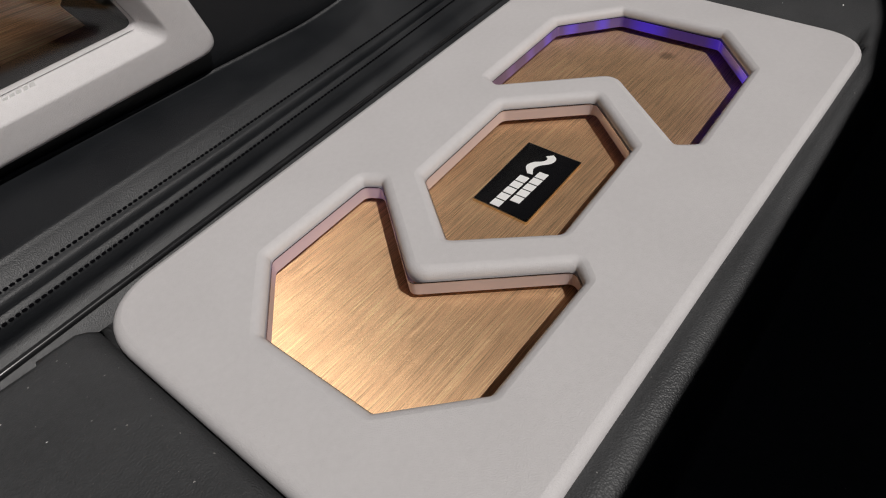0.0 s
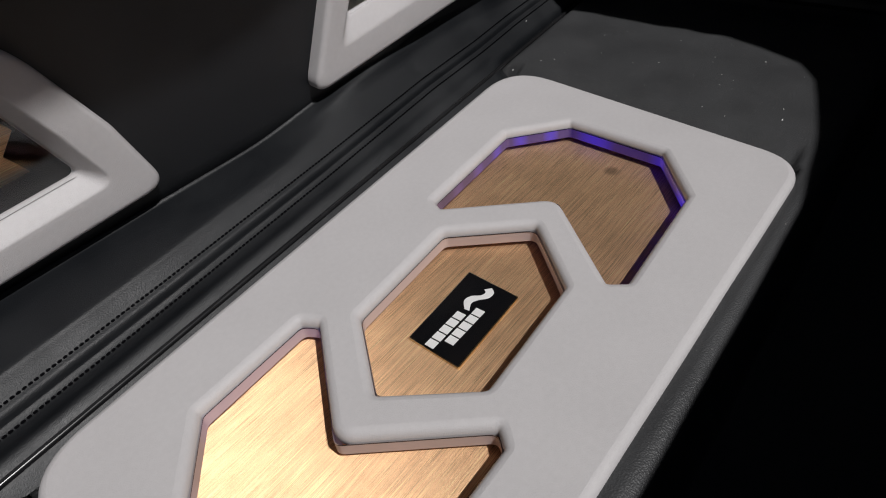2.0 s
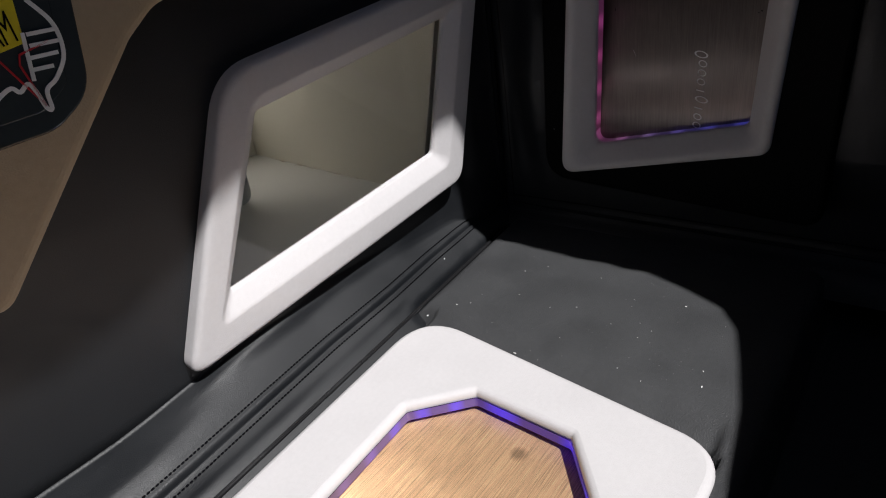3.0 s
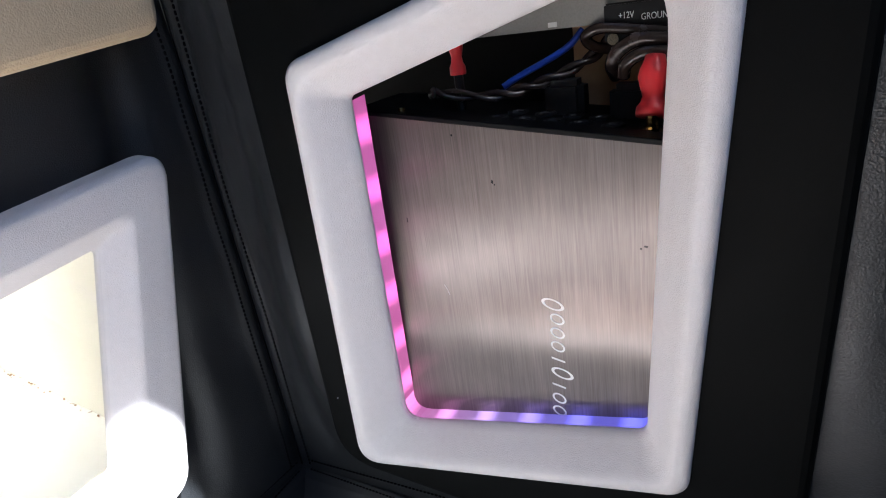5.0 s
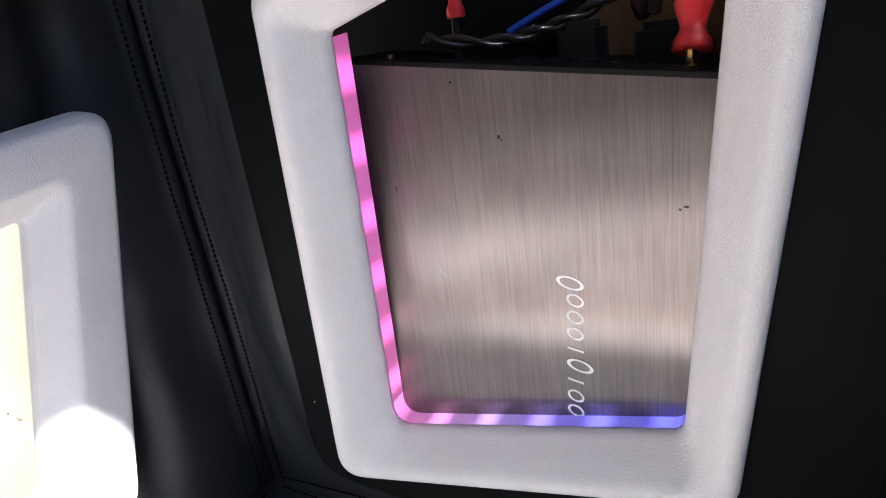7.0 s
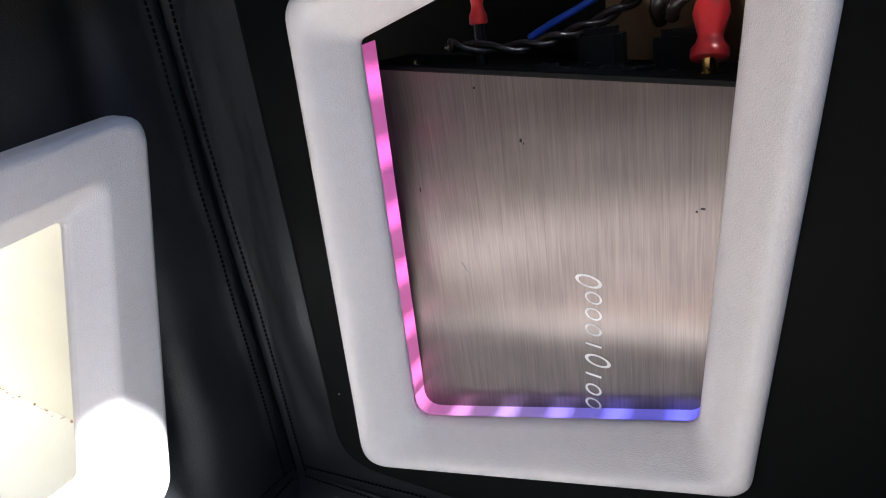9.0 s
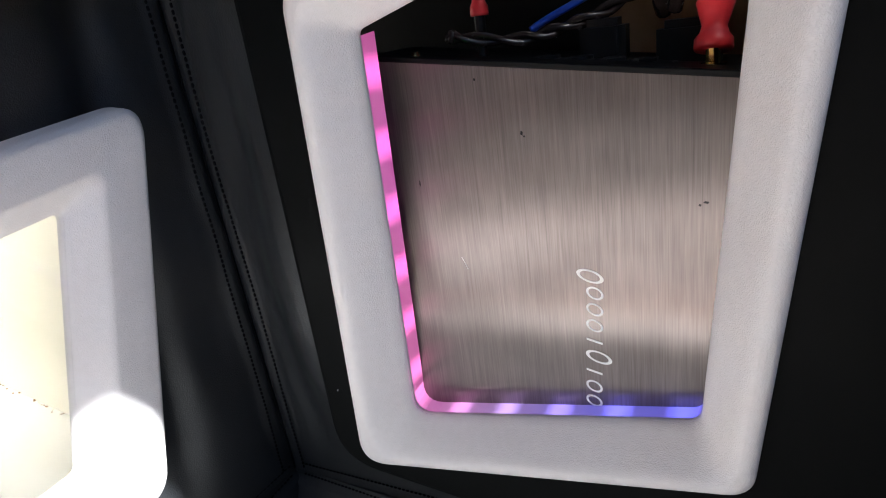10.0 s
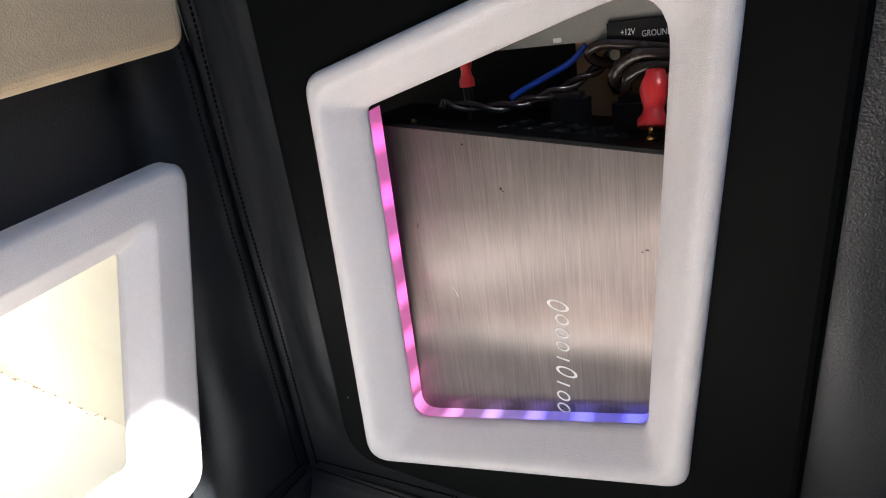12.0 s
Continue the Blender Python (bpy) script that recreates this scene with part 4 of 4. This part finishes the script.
for text, y, z in (("+12V", -0.0556, 0.3500), ("GROUND", -0.0708, 0.3484)):
    lettering(text, (0.5994, y, z), 0.0046, strip_t, ((0, -0.78, 0), (0, 0, 1), (-1, 0, 0)), M_WHITE)
part("print_bar", box(0.6034, 0.6042, -0.0175, -0.0125, 0.3494, 0.3520, 0.0001), M_WHITE, upper, "white unreadable print")
lettering("REMOTE", (0.6036, -0.0225, 0.3492), 0.0036, upper, ((0, -0.72, 0), (0, 0, 1), (-1, 0, 0)), M_WHITE)
# plain leaning rings and bars stand for the printed maker's mark
def mark_ring(c, ru, rv):
    turn = [(math.cos(2 * math.pi * k / 24), math.sin(2 * math.pi * k / 24)) for k in range(24)]
    rings = [[on_amp(c.x + x * ru * f, c.y + y * rv * f - 0.20 * x * ru * f, d) for x, y in turn] for f, d in ((1, -0.0005), (1, 0.0003), (0.74, 0.0003), (0.74, -0.0005))]
    part("mark_ring", loft(rings), M_WHITE, silver_amp)


def mark_bar(c, u0, u1, wide=0.0011):
    lean = lambda u: c.y - 0.20 * (u - c.x)
    part("mark_bar", slab([Vector(p) for p in ((u0, lean(u0) - wide / 2), (u1, lean(u1) - wide / 2), (u1, lean(u1) + wide / 2), (u0, lean(u0) + wide / 2))], on_amp, -0.0005, 0.0003, 0.0001), M_WHITE, silver_amp)


for i in range(9):
    c = Vector((0.0264 - 0.00042 * i, 0.2092 - 0.0088 * i))
    if i in (4, 6):
        mark_bar(c, c.x - 0.0040, c.x + 0.0040)
    elif i in (0, 5):
        mark_ring(c + Vector((-0.0024 if i == 0 else 0.0022, 0)), 0.0066, 0.0033)
    else:
        mark_ring(c, 0.0042, 0.0033)
for y, z, w, hgt in ((0.0050, 0.2781, 0.0007, 0.0012), (-0.0748, 0.2479, 0.0012, 0.0006), (0.0652, 0.2526, 0.0004, 0.0018), (0.0265, 0.3035, 0.0006, 0.0007), (-0.0724, 0.2466, 0.0006, 0.0006), (0.0038, 0.2766, 0.0005, 0.0005)):
    part("scuff", slab([Vector(p) for p in ((-y - w, z - hgt * 0.4), (-y + w * 0.6, z - hgt), (-y + w, z + hgt * 0.5), (-y - w * 0.4, z + hgt))], on_amp, -0.0005, 0.0001, 0.00005), M_PLASTIC, silver_amp)
part("scratch", tube([on_amp(-0.0455, 0.2125, 0.0001), on_amp(-0.0437, 0.2092, 0.0001), on_amp(-0.0425, 0.2060, 0.0001)], 0.00018, 4), M_WHITE, silver_amp)
motes = bmesh.new()
spots = [(0.3908, 0.2012, 0.0142), (0.3146, 0.170, -0.0085), (0.4337, -0.0567, -0.0036), (0.3454, -0.0996, -0.0038), (0.3255, -0.1043, -0.0036), (0.3036, 0.0576, -0.0112), (0.5282, 0.1283, 0.1299)]
spots += [(random.uniform(-0.42, -0.26), random.uniform(-0.12, 0.1), None) for _ in range(14)] + [(random.uniform(0.31, 0.47), random.uniform(-0.11, 0.15), None) for _ in range(22)]
for i, (x, y, z) in enumerate(spots):
    c = Vector((x, y, floor_height(x, y) + 0.0004 if z is None else z))
    r = random.uniform(0.0005, 0.0011) if i < 7 else random.uniform(0.00025, 0.0006)
    bmesh.ops.create_icosphere(motes, subdivisions=1, radius=r, matrix=Matrix.Translation(c) @ Matrix.Rotation(random.uniform(0, 3), 4, "Z") @ Matrix.Diagonal((1.7, 0.7, 0.6, 1)))
tagged(part("dust_speck", motes, M_WHITE), "small white dust specks on the black leather", "dust", kind="stuff")

# ---- unseen boot body: sun mask with the sunlit gap, roof, far side and cabin ----
# the outline of the sunlit patch on floor and wall, carried back along the sun to the opening's plane
PATCH = [(-0.9, -0.157, 0), (0.10, -0.157, 0), (0.211, -0.155, 0), (0.317, -0.137, 0), (0.380, -0.120, 0), (0.415, -0.109, 0), (0.445, -0.088, 0), (0.468, -0.040, 0),
         (0.489, 0.023, 0), (0.503, 0.114, 0), (0.516, 0.200, 0), (0.503, 0.216, 0.030), (0.482, 0.213, 0.075), (0.470, 0.209, 0.115), (0.461, 0.209, 0.142), (0.437, 0.206, 0.173), (0.385, 0.205, 0.198), (0.300, 0.203, 0.212),
         (0.220, 0.202, 0.209), (0.173, 0.203, 0.203), (0.132, 0.205, 0.187), (0.095, 0.206, 0.171), (0.055, 0.207, 0.159), (0.0, 0.208, 0.150), (-0.10, 0.209, 0.146), (-0.9, 0.209, 0.140)]
OPENING_Y = -0.50
hole = []
for x, y, z in PATCH:
    t = (y - OPENING_Y) / -SUN_TO.y
    hole.append(Vector((x + SUN_TO.x * t, z + SUN_TO.z * t)))
# unseen sheet added to shape the sun; its hole follows the patch outline
bmo = bmesh.new()
eds = []
for loop in (hole, [Vector(p) for p in ((-1.34, -0.75), (0.70, -0.75), (0.70, 1.29), (-1.34, 1.29))]):
    vs = [bmo.verts.new((p[0], OPENING_Y, p[1])) for p in loop]
    eds += [bmo.edges.new((vs[i], vs[(i + 1) % len(vs)])) for i in range(len(vs))]
bmesh.ops.triangle_fill(bmo, use_beauty=True, edges=eds, normal=(0, 1, 0))
ext = bmesh.ops.extrude_face_region(bmo, geom=bmo.faces[:])
for g in ext["geom"]:
    if isinstance(g, bmesh.types.BMVert):
        g.co.y -= 0.003
tagged(part("sun_mask", bmo, M_SHELL), "unseen dark sheet cut to let in only the sunlit patch", "opening", kind="structure")
# the gap in this unseen roof is added to light the cubby
bmc = bmesh.new()
for x0, x1, y0, y1 in ((-1.34, 0.70, OPENING_Y, 0.03), (-1.34, 0.70, 0.24, 2.2), (-1.34, 0.19, 0.03, 0.24), (0.56, 0.70, 0.03, 0.24)):
    roof = bmesh.ops.create_cube(bmc, size=1)["verts"]
    for v in roof:
        v.co = Vector(((x0 + x1) / 2 + v.co.x * (x1 - x0), (y0 + y1) / 2 + v.co.y * (y1 - y0), 1.27 + v.co.z * 0.04))
tagged(part("ceiling", bmc, M_SHELL), "unseen dark roof with an added gap that lets sun into the cubby", "ceiling", kind="structure")
tagged(part("wall_far_side", box(-1.34, -1.30, OPENING_Y, 2.2, -0.75, 1.25), M_SHELL), "dark far side of the boot", "wall", kind="structure")
# black panel added to keep stray roof light from greying the bay
tagged(part("bay_dark_panel", box(0.645, 0.652, -0.20, 0.215, -0.02, 0.55), M_END), "added matt black panel that keeps the amplifier bay dark", "wall", kind="structure")
tagged(part("wall_near_side", box(0.66, 0.70, OPENING_Y, 2.2, -0.75, 1.25), M_SHELL), "dark body side behind the upholstery", "wall", kind="structure")
tagged(part("wall_front", box(-1.34, 0.70, 2.16, 2.2, -0.75, 1.25), M_SHELL), "dark front of the cabin", "wall", kind="structure")
tagged(part("under_floor", box(-1.34, 0.70, OPENING_Y, 2.2, -0.75, -0.70), M_SHELL), "dark underbody", "floor", kind="structure")
# unseen ground, made pale so that more light reflects in
bmg = bmesh.new()
bmesh.ops.create_grid(bmg, x_segments=8, y_segments=8, size=400)
for v in bmg.verts:
    v.co.z = -0.9
tagged(part("ground", bmg, M_PALE_GROUND), "unseen ground outside the car, pale to reflect light inwards", "ground", kind="structure")
